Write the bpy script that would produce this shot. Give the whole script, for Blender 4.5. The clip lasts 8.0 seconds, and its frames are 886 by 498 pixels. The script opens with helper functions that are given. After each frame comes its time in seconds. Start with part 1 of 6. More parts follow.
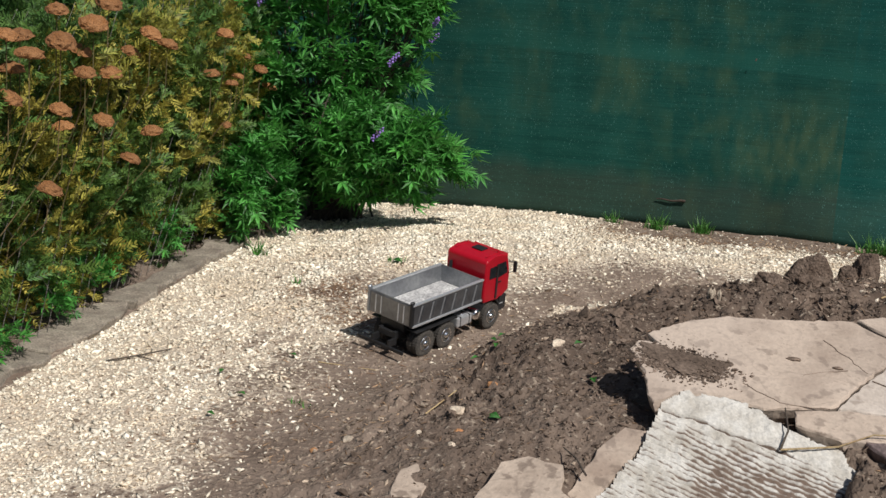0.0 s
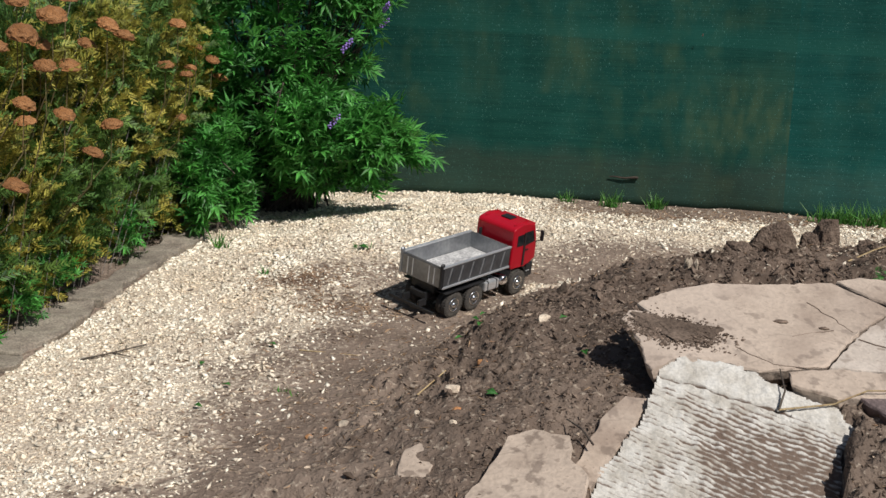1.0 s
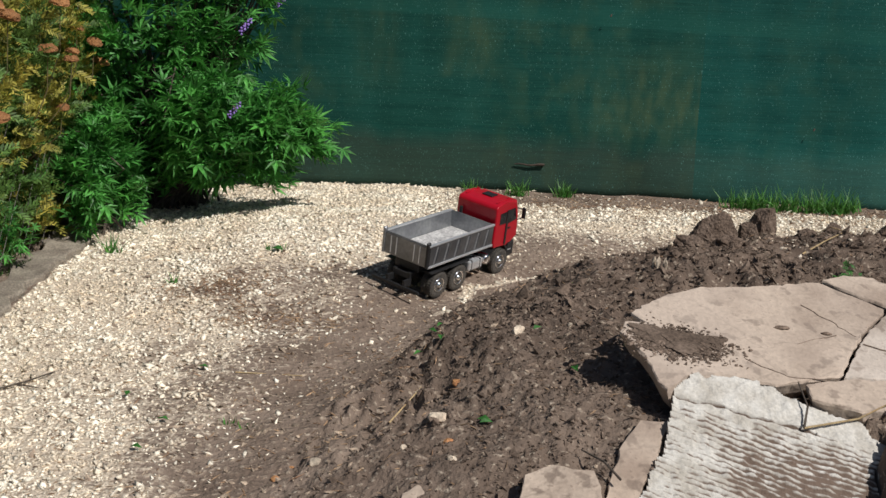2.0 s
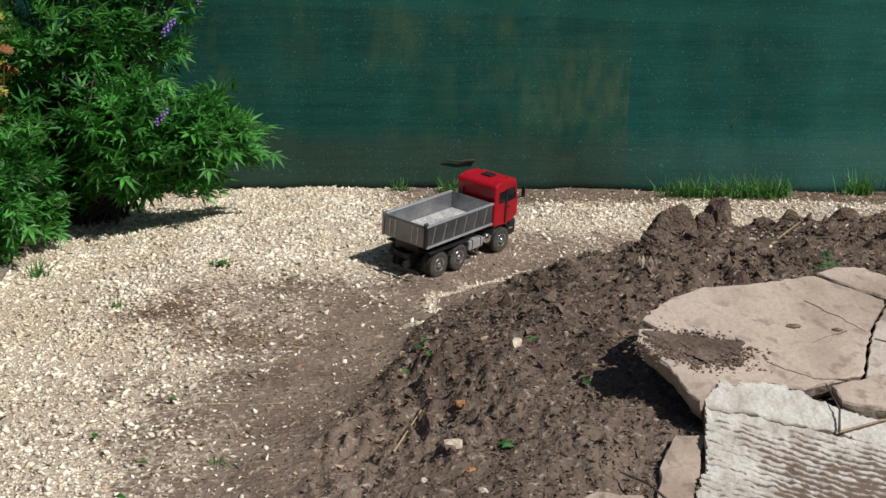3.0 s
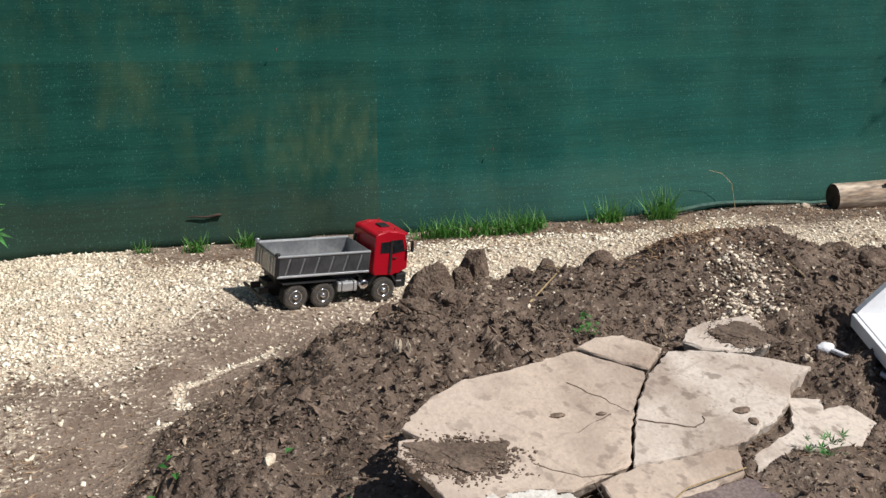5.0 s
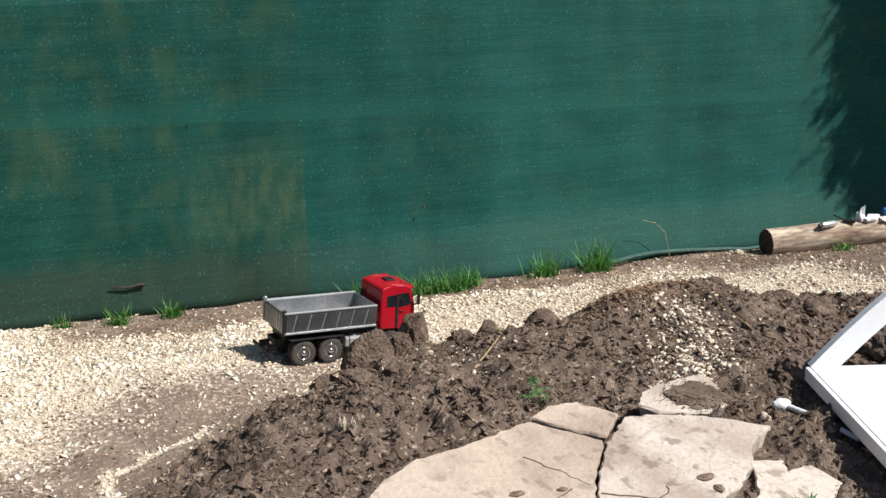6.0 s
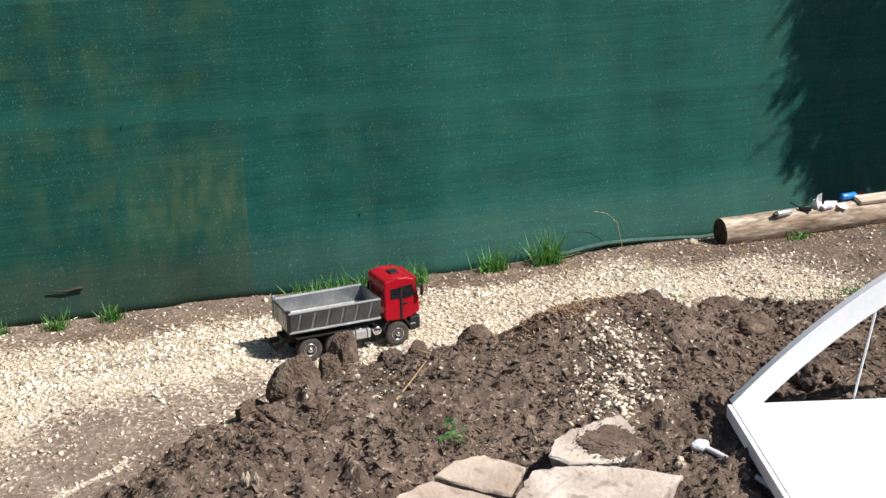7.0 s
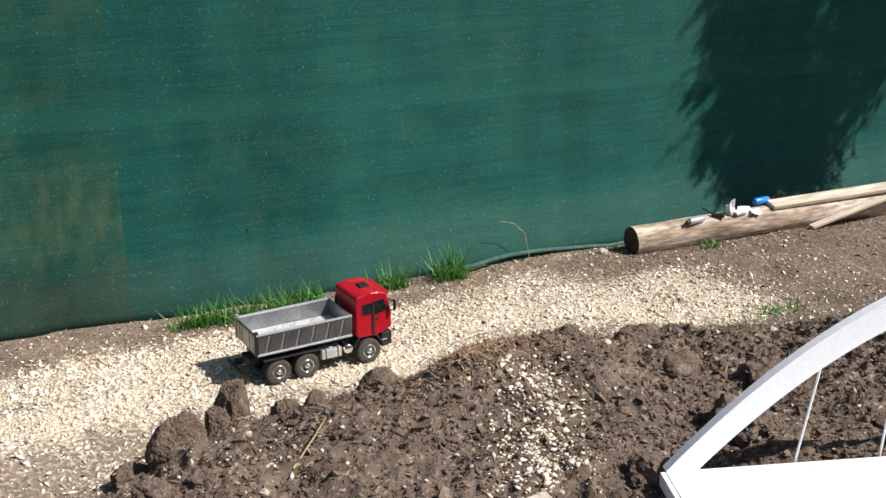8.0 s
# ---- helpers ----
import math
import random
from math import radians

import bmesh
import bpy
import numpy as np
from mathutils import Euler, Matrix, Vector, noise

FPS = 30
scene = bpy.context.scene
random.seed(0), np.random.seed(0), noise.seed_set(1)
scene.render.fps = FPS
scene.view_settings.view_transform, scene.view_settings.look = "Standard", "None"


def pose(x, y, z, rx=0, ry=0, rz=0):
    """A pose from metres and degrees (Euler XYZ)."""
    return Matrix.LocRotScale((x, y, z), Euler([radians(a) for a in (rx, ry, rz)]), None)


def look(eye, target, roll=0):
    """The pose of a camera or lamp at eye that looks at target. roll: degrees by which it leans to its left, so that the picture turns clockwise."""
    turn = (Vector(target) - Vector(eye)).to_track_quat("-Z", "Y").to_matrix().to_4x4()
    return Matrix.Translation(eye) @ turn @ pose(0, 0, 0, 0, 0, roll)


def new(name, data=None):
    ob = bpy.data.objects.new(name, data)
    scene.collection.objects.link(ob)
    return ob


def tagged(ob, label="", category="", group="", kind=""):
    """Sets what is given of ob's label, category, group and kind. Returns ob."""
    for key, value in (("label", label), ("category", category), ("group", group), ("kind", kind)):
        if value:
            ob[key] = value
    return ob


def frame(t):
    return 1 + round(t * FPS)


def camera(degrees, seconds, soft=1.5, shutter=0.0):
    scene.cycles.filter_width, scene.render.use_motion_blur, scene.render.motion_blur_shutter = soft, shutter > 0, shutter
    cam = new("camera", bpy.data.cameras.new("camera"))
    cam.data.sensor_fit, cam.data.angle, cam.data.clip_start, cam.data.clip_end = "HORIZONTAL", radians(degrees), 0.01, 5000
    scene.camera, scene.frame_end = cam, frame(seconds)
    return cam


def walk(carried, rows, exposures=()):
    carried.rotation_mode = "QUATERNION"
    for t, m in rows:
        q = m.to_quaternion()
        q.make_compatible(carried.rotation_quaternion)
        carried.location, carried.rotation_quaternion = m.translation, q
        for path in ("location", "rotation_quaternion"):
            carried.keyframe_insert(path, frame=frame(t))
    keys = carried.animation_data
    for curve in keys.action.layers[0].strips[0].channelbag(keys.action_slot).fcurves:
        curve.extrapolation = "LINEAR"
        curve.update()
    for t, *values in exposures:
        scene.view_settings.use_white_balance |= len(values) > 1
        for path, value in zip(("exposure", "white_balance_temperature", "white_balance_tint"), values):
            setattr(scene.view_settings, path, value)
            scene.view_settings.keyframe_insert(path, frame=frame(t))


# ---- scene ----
cam = camera(40, 8.0, soft=1.5)
PATH = [
    (0, (0.327, -2.417, 1.385), (14.13, -15.77, 2.37)),
    (0.5, (0.323, -2.418, 1.382), (11.86, -15.67, 2.44)),
    (1, (0.160, -2.450, 1.339), (10.31, -15.97, 0.92)),
    (1.5, (-0.042, -2.323, 1.308), (6.76, -15.96, 1.68)),
    (1.7, (-0.135, -2.241, 1.310), (4.32, -16.21, 2.05)),
    (2.8, (-0.525, -1.951, 1.283), (-3.39, -18.00, 1.07)),
    (3, (-0.568, -1.925, 1.292), (-5.07, -17.12, 1.19)),
    (3.5, (-0.586, -1.886, 1.321), (-8.35, -16.33, 1.53)),
    (4, (-0.505, -1.788, 1.363), (-9.25, -15.48, 0.47)),
    (4.5, (-0.418, -1.725, 1.459), (-10.21, -18.05, 0.15)),
    (5, (-0.469, -1.662, 1.466), (-16.46, -17.22, 0.20)),
    (5.2, (-0.504, -1.641, 1.447), (-18.79, -14.36, 0.02)),
    (6.3, (-0.430, -1.471, 1.512), (-20.46, -15.62, -0.73)),
    (6.5, (-0.333, -1.469, 1.583), (-19.80, -17.00, 0.14)),
    (7, (-0.197, -1.430, 1.738), (-20.36, -18.38, -1.17)),
    (7.5, (-0.156, -1.236, 1.797), (-23.79, -18.48, -0.29)),
    (8, (-0.069, -1.004, 1.846), (-25.92, -20.42, 0.18)),
]


def aim(eye, turn):
    """A camera pose from the eye and yaw, pitch, roll in degrees."""
    yaw, pitch, roll = turn
    return pose(*eye, 90 + pitch, 0, yaw) @ pose(0, 0, 0, 0, 0, roll)


EXPOSURE = [(0, -0.30), (1.5, -0.32), (3.5, -0.42), (4.5, -0.24), (5.2, 0.02), (6.3, 0.27), (8.0, 0.33)]
walk(cam, [(t, aim(eye, turn)) for t, eye, turn in PATH], EXPOSURE)

# ---- sky and sun ----
SUN_AZ, SUN_EL = -40, 50
world = bpy.data.worlds.new("sky")
scene.world = world
world.use_nodes = True
sky = world.node_tree.nodes.new("ShaderNodeTexSky")
sky.sky_type, sky.sun_disc = "NISHITA", False
sky.sun_elevation, sky.sun_rotation = radians(SUN_EL), radians(90 - SUN_AZ)
world.node_tree.links.new(sky.outputs[0], world.node_tree.nodes["Background"].inputs[0])
world.node_tree.nodes["Background"].inputs[1].default_value = 0.06
sun_data = bpy.data.lights.new("sun", "SUN")
sun_data.energy, sun_data.angle, sun_data.color = 5.0, radians(0.5), (1.0, 0.965, 0.925)
sun = new("sun", sun_data)
SUN_DIR = Vector((math.cos(radians(SUN_AZ)) * math.cos(radians(SUN_EL)), math.sin(radians(SUN_AZ)) * math.cos(radians(SUN_EL)), math.sin(radians(SUN_EL))))
sun.matrix_world = look(SUN_DIR * 10, (0, 0, 0))

# ---- materials ----


def mat(name, c1, c2, scale=20, rough=0.8, bump=0.3, fine=150, metal=0.0, island=0.0, spread=0.0, spec=0.5, leaf=0.0, stretch=(1, 1, 1), depth=0.004, grain=0.35):
    """Two colours mixed by a coarse noise, a fine grain over them, and relief. island, spread: how far pieces or objects differ."""
    m = bpy.data.materials.new(name)
    m.use_nodes = True
    nt = m.node_tree
    n, link = nt.nodes, nt.links.new
    bsdf = n["Principled BSDF"]
    co, mp = n.new("ShaderNodeTexCoord"), n.new("ShaderNodeMapping")
    mp.inputs["Scale"].default_value = stretch
    link(co.outputs["Object"], mp.inputs[0])

    def noise_tex(s, detail):
        t = n.new("ShaderNodeTexNoise")
        t.inputs["Scale"].default_value, t.inputs["Detail"].default_value = s, detail
        link(mp.outputs[0], t.inputs["Vector"])
        return t

    coarse, small = noise_tex(scale, 4), noise_tex(fine, 3)
    ramp = n.new("ShaderNodeValToRGB")
    ramp.color_ramp.elements[0].position, ramp.color_ramp.elements[1].position = 0.35, 0.65
    ramp.color_ramp.elements[0].color, ramp.color_ramp.elements[1].color = (*c1, 1), (*c2, 1)
    link(coarse.outputs[0], ramp.inputs[0])
    value = n.new("ShaderNodeMapRange")
    value.inputs["From Min"].default_value, value.inputs["From Max"].default_value = 0.3, 0.7
    value.inputs["To Min"].default_value, value.inputs["To Max"].default_value = 1 - grain, 1 + grain
    link(small.outputs[0], value.inputs[0])
    hsv = n.new("ShaderNodeHueSaturation")
    link(ramp.outputs[0], hsv.inputs["Color"])
    last = value.outputs[0]
    for amount, kind, out in ((island, "ShaderNodeNewGeometry", "Random Per Island"), (spread, "ShaderNodeObjectInfo", "Random")):
        if amount:
            source, rng, mul = n.new(kind), n.new("ShaderNodeMapRange"), n.new("ShaderNodeMath")
            rng.inputs["To Min"].default_value, rng.inputs["To Max"].default_value = 1 - amount, 1 + amount
            mul.operation = "MULTIPLY"
            link(source.outputs[out], rng.inputs[0])
            link(rng.outputs[0], mul.inputs[0])
            link(last, mul.inputs[1])
            last = mul.outputs[0]
    link(last, hsv.inputs["Value"])
    link(hsv.outputs[0], bsdf.inputs["Base Color"])
    bsdf.inputs["Roughness"].default_value, bsdf.inputs["Metallic"].default_value = rough, metal
    bsdf.inputs["Specular IOR Level"].default_value = spec
    if bump:
        b = n.new("ShaderNodeBump")
        b.inputs["Strength"].default_value, b.inputs["Distance"].default_value = bump, depth
        link(small.outputs[0], b.inputs["Height"])
        link(b.outputs[0], bsdf.inputs["Normal"])
    if leaf:
        tr, mix = n.new("ShaderNodeBsdfTranslucent"), n.new("ShaderNodeMixShader")
        mix.inputs[0].default_value = leaf
        link(hsv.outputs[0], tr.inputs[0])
        link(bsdf.outputs[0], mix.inputs[1])
        link(tr.outputs[0], mix.inputs[2])
        link(mix.outputs[0], n["Material Output"].inputs[0])
    return m


M_CHIP = mat("limestone chips", (0.95, 0.88, 0.73), (0.74, 0.63, 0.48), 4.5, 0.9, 0.2, 300, island=0.32)
M_PEBBLE = mat("dusty pebbles", (0.78, 0.69, 0.56), (0.56, 0.46, 0.345), 30, 0.9, 0.2, 300, island=0.4)
M_SOIL = mat("dark soil", (0.098, 0.070, 0.052), (0.185, 0.137, 0.105), 9, 0.95, 0.6, 130, island=0.35, spec=0.25)
M_GRIT = mat("brown grit", (0.20, 0.145, 0.105), (0.38, 0.30, 0.22), 40, 0.9, 0.2, 300, island=0.6)
M_CLOD = mat("clay clod", (0.105, 0.073, 0.054), (0.185, 0.136, 0.104), 22, 0.95, 0.8, 120, depth=0.01, spec=0.25)
M_SHRED = mat("bark shreds", (0.17, 0.095, 0.055), (0.36, 0.24, 0.14), 8, 0.9, 0.2, 200, island=0.6)
M_ROOT = mat("reddish root", (0.21, 0.115, 0.07), (0.38, 0.26, 0.165), 12, 0.85, 0.2, 200, island=0.55)
M_STRAW = mat("dry straw", (0.45, 0.34, 0.18), (0.32, 0.22, 0.11), 20, 0.8, 0.2, 200, spread=0.3)
M_SLAB = mat("sandy slab", (0.53, 0.425, 0.335), (0.43, 0.34, 0.265), 5, 0.85, 0.7, 70, spread=0.05, depth=0.005, grain=0.14)
M_SLAB_PALE = mat("pale slab", (0.62, 0.545, 0.47), (0.52, 0.45, 0.38), 6, 0.85, 0.7, 70, spread=0.05, depth=0.005, grain=0.14)
M_DARKSTONE = mat("dark purplish slab", (0.13, 0.095, 0.09), (0.19, 0.145, 0.13), 12, 0.85, 0.5, 120)
M_STONE = mat("pale stone", (0.62, 0.52, 0.40), (0.45, 0.36, 0.27), 25, 0.85, 0.5, 120, spread=0.25)
M_ORANGE = mat("orange stone", (0.50, 0.25, 0.10), (0.42, 0.18, 0.08), 30, 0.85, 0.5, 150)
M_CURB = mat("weathered concrete", (0.30, 0.26, 0.205), (0.18, 0.148, 0.117), 12, 0.95, 0.6, 140, spread=0.15)
M_BRICK = mat("red brick", (0.36, 0.15, 0.09), (0.26, 0.11, 0.07), 10, 0.9, 0.5, 120, spread=0.3)
M_WHITE = mat("white painted board", (0.87, 0.875, 0.885), (0.84, 0.845, 0.855), 6, 0.5, 0.1, 80, grain=0.03)
M_LOG = mat("grey log wood", (0.56, 0.47, 0.37), (0.24, 0.165, 0.11), 15, 0.8, 0.8, 70, stretch=(0.22, 1, 1), grain=0.5)
M_PLANK = mat("pale plank", (0.58, 0.50, 0.40), (0.45, 0.37, 0.28), 6, 0.8, 0.4, 60, stretch=(0.1, 1, 1))
M_ENDGRAIN = mat("dark end grain", (0.07, 0.05, 0.035), (0.035, 0.025, 0.02), 30, 0.9, 0.5, 120)
M_LEAF = mat("chaste tree leaf", (0.050, 0.205, 0.040), (0.10, 0.35, 0.060), 5, 0.5, 0, 60, island=0.5, leaf=0.35)
M_DARKLEAF = mat("herb leaf", (0.04, 0.10, 0.03), (0.06, 0.15, 0.035), 5, 0.55, 0, 60, island=0.5, leaf=0.3)
M_FERN = mat("yellowing fern leaf", (0.19, 0.22, 0.035), (0.52, 0.44, 0.09), 4, 0.6, 0, 60, island=0.55, leaf=0.35)
M_FERN_GREEN = mat("green fern leaf", (0.055, 0.15, 0.034), (0.16, 0.26, 0.055), 4, 0.6, 0, 60, island=0.5, leaf=0.35)
M_STEM = mat("plant stem", (0.16, 0.11, 0.05), (0.10, 0.10, 0.035), 10, 0.8, 0.2, 100)
M_BARK = mat("grey bark", (0.10, 0.08, 0.06), (0.06, 0.045, 0.035), 20, 0.9, 0.6, 90)
M_HEAD = mat("rusty flower head", (0.30, 0.125, 0.038), (0.40, 0.19, 0.075), 40, 0.9, 0.9, 260, spread=0.25, depth=0.01)
M_PURPLE = mat("violet flowers", (0.30, 0.20, 0.55), (0.22, 0.13, 0.45), 40, 0.7, 0.3, 200)
M_GRASS = mat("grass blade", (0.06, 0.20, 0.035), (0.11, 0.29, 0.055), 8, 0.5, 0, 60, island=0.4, leaf=0.3)
M_WIRE = mat("rusty wire", (0.20, 0.185, 0.165), (0.11, 0.098, 0.085), 20, 0.7, 0.2, 100, metal=0.4)
M_POST = mat("dark iron post", (0.05, 0.035, 0.03), (0.08, 0.05, 0.035), 15, 0.8, 0.4, 100)
M_RED = mat("red lacquer", (0.43, 0.006, 0.018), (0.39, 0.005, 0.015), 8, 0.3, 0.04, 120, grain=0.05)
M_BLACK = mat("black plastic", (0.012, 0.012, 0.013), (0.02, 0.02, 0.021), 20, 0.5, 0.2, 150)
M_TYRE = mat("dusty rubber", (0.05, 0.045, 0.04), (0.09, 0.078, 0.064), 25, 0.9, 0.4, 160)
M_CHROME = mat("chrome", (0.88, 0.88, 0.89), (0.78, 0.78, 0.79), 20, 0.16, 0.05, 120, metal=1.0, grain=0.08)
M_ALU = mat("brushed aluminium", (0.74, 0.75, 0.76), (0.64, 0.65, 0.66), 20, 0.36, 0.1, 150, metal=0.65, grain=0.1)
M_STEEL = mat("grey steel sheet", (0.24, 0.25, 0.265), (0.36, 0.37, 0.38), 12, 0.36, 0.15, 90, metal=0.7, grain=0.12)
M_PANEL = mat("dark panel steel", (0.17, 0.175, 0.185), (0.25, 0.255, 0.265), 12, 0.34, 0.12, 90, metal=0.8, grain=0.12)
# paler than the panels: light caught on rib edges is put into the colour
M_RIB = mat("pressed steel rib with caught light", (0.56, 0.565, 0.575), (0.46, 0.465, 0.475), 20, 0.36, 0.1, 120, metal=0.75, grain=0.1)
M_DUST = mat("dusty bed floor", (0.42, 0.41, 0.40), (0.66, 0.65, 0.62), 18, 0.75, 0.3, 120, metal=0.25)
M_GLASS = mat("dark tinted glass", (0.012, 0.014, 0.016), (0.016, 0.018, 0.02), 5, 0.08, 0, 60)
M_LAMP = mat("lamp lens", (0.6, 0.6, 0.58), (0.5, 0.5, 0.5), 20, 0.15, 0, 60)
M_REDLENS = mat("red lens", (0.10, 0.004, 0.004), (0.08, 0.004, 0.004), 20, 0.2, 0, 60)
M_BLUE = mat("blue plastic", (0.02, 0.22, 0.62), (0.02, 0.18, 0.55), 10, 0.35, 0, 60)
M_PAPER = mat("white tissue", (0.8, 0.8, 0.82), (0.7, 0.71, 0.75), 20, 0.9, 0.3, 100)
M_HOSE = mat("green hem cord", (0.022, 0.080, 0.062), (0.05, 0.12, 0.095), 20, 0.6, 0.3, 100)


def add_cracks(m, scale, dark):
    """Thin wandering cracks over a stone material."""
    n, link = m.node_tree.nodes, m.node_tree.links.new
    co, warp, add, vor, rng, x = (n.new("ShaderNode" + k) for k in ("TexCoord", "TexNoise", "VectorMath", "TexVoronoi", "MapRange", "Mix"))
    warp.inputs["Scale"].default_value, warp.inputs["Detail"].default_value = 6, 4
    link(co.outputs["Object"], warp.inputs["Vector"])
    add.operation = "MULTIPLY_ADD"
    link(warp.outputs["Color"], add.inputs[0])
    add.inputs[1].default_value = (0.22, 0.22, 0.0)
    link(co.outputs["Object"], add.inputs[2])
    vor.feature = "DISTANCE_TO_EDGE"
    vor.inputs["Scale"].default_value = scale
    link(add.outputs[0], vor.inputs["Vector"])
    rng.inputs["From Min"].default_value, rng.inputs["From Max"].default_value = 0.002, 0.009
    rng.inputs["To Min"].default_value, rng.inputs["To Max"].default_value = 0.22, 0.0
    link(vor.outputs["Distance"], rng.inputs[0])
    x.data_type = "RGBA"
    bsdf = n["Principled BSDF"]
    link(bsdf.inputs["Base Color"].links[0].from_socket, x.inputs[6])
    x.inputs[7].default_value = (*dark, 1)
    link(rng.outputs[0], x.inputs[0])
    last = x.outputs[2]
    # trodden soil and grey stains
    for size, detail, lo, hi, most, tone in ((4.2, 10, 0.48, 0.62, 0.6, (0.25, 0.18, 0.135)), (24, 7, 0.57, 0.64, 0.65, (0.17, 0.125, 0.095)), (70, 4, 0.63, 0.68, 0.5, (0.17, 0.125, 0.095)), (1.6, 4, 0.45, 0.65, 0.4, (0.53, 0.44, 0.37))):
        t, r, s = (n.new("ShaderNode" + k) for k in ("TexNoise", "MapRange", "Mix"))
        t.inputs["Scale"].default_value, t.inputs["Detail"].default_value = size, detail
        link(co.outputs["Object"], t.inputs["Vector"])
        r.inputs["From Min"].default_value, r.inputs["From Max"].default_value, r.inputs["To Max"].default_value = lo, hi, most
        link(t.outputs[0], r.inputs[0])
        s.data_type = "RGBA"
        link(r.outputs[0], s.inputs[0])
        link(last, s.inputs[6])
        s.inputs[7].default_value = (*tone, 1)
        last = s.outputs[2]
    link(last, bsdf.inputs["Base Color"])


add_cracks(M_SLAB, 2.1, (0.07, 0.05, 0.04))
add_cracks(M_SLAB_PALE, 2.6, (0.09, 0.065, 0.05))


def net_material(name, tint, aged, sheen):
    """Woven shade netting: fine level threads, painted sun glints, dust near the ground, olive blotches for fading and
    see-through plants.
    """
    m = bpy.data.materials.new(name)
    m.use_nodes = True
    n, link = m.node_tree.nodes, m.node_tree.links.new
    bsdf = n["Principled BSDF"]
    co = n.new("ShaderNodeTexCoord")

    def tex(stretch, scale, detail=3):
        mp, t = n.new("ShaderNodeMapping"), n.new("ShaderNodeTexNoise")
        mp.inputs["Scale"].default_value = stretch
        t.inputs["Scale"].default_value, t.inputs["Detail"].default_value = scale, detail
        link(co.outputs["Object"], mp.inputs[0])
        link(mp.outputs[0], t.inputs["Vector"])
        return t.outputs[0]

    def ramp(source, lo, hi, a, b):
        r = n.new("ShaderNodeValToRGB")
        r.color_ramp.elements[0].position, r.color_ramp.elements[1].position = lo, hi
        r.color_ramp.elements[0].color, r.color_ramp.elements[1].color = a, b
        link(source, r.inputs[0])
        return r.outputs[0]

    def mix(kind, fac, a, b):
        x = n.new("ShaderNodeMix")
        x.data_type, x.blend_type = "RGBA", kind
        for socket, v in ((x.inputs[0], fac), (x.inputs[6], a), (x.inputs[7], b)):
            if isinstance(v, (int, float, tuple)):
                socket.default_value = v
            else:
                link(v, socket)
        return x.outputs[2]

    one, dark = (1, 1, 1, 1), (0.55, 0.55, 0.55, 1)
    threads = tex((2.2, 1, 60), 3.2, 5)
    folds = tex((5, 1, 0.5), 1.0)
    blotch = tex((1.3, 1, 0.8), 1.3, 5)
    streak = tex((7, 1, 4.5), 1.6, 8)
    lines = tex((0.5, 1, 22), 2.4, 4)
    glint = tex((1.3, 1, 0.7), 170, 2)
    col = mix("MULTIPLY", 1.0, (*tint, 1), ramp(threads, 0.3, 0.7, (0.84, 0.84, 0.84, 1), (1.18, 1.18, 1.18, 1)))
    col = mix("MULTIPLY", 1.0, col, ramp(lines, 0.33, 0.6, (0.86, 0.87, 0.87, 1), (1.07, 1.07, 1.07, 1)))
    # light and dark of upright folds, multiplied into the colour
    col = mix("MULTIPLY", 1.0, col, ramp(folds, 0.3, 0.7, (0.8, 0.8, 0.8, 1), (1.15, 1.15, 1.15, 1)))
    # olive blotches: fading, and plants behind the net painted into its colour
    faded = mix("MIX", ramp(streak, 0.42, 0.78, (0, 0, 0, 1), (aged, aged, aged, 1)), col, (0.070, 0.108, 0.050, 1))
    col = mix("MIX", ramp(blotch, 0.40, 0.58, (0, 0, 0, 1), (0.85, 0.85, 0.85, 1)), col, faded)
    sep = n.new("ShaderNodeSeparateXYZ")
    link(co.outputs["Object"], sep.inputs[0])
    dust_h = n.new("ShaderNodeMath")
    dust_h.operation = "MULTIPLY_ADD"
    link(folds, dust_h.inputs[0])
    dust_h.inputs[1].default_value = -0.2
    link(sep.outputs[2], dust_h.inputs[2])
    dusty = ramp(dust_h.outputs[0], 0.0, 0.09, (0.1 + 0.5 * aged, 0.1 + 0.5 * aged, 0.1 + 0.5 * aged, 1), (0, 0, 0, 1))
    if aged > 0.5:
        # sun-bleached olive patch that ends at the join of the two lengths,
        # then two painted streaks for plants seen through the net
        def window(source, a, b, c, d):
            ends = []
            for lo, hi in ((a, b), (d, c)):
                r = n.new("ShaderNodeMapRange")
                r.interpolation_type = "SMOOTHSTEP"
                r.inputs["From Min"].default_value, r.inputs["From Max"].default_value = lo, hi
                link(source, r.inputs[0])
                ends.append(r.outputs[0])
            x = n.new("ShaderNodeMath")
            x.operation = "MULTIPLY"
            link(ends[0], x.inputs[0])
            link(ends[1], x.inputs[1])
            return x.outputs[0]

        olive_noise = tex((6, 1, 2.2), 2.6, 9)
        for across, high, most in (((0.05, 0.40, 0.75, 0.80), (0.06, 0.28, 0.36, 0.68), 0.58), ((-0.5, -0.38, -0.28, -0.15), (0.42, 0.46, 0.70, 0.84), 0.42), ((-0.9, -0.78, -0.70, -0.6), (0.3, 0.5, 0.8, 1.0), 0.25)):
            spot = n.new("ShaderNodeMath")
            spot.operation = "MULTIPLY"
            link(window(sep.outputs[0], *across), spot.inputs[0])
            link(window(sep.outputs[2], *high), spot.inputs[1])
            worn = n.new("ShaderNodeMath")
            worn.operation = "MULTIPLY"
            link(spot.outputs[0], worn.inputs[0])
            link(ramp(olive_noise, 0.42, 0.70, (0.06, 0.06, 0.06, 1), (most, most, most, 1)), worn.inputs[1])
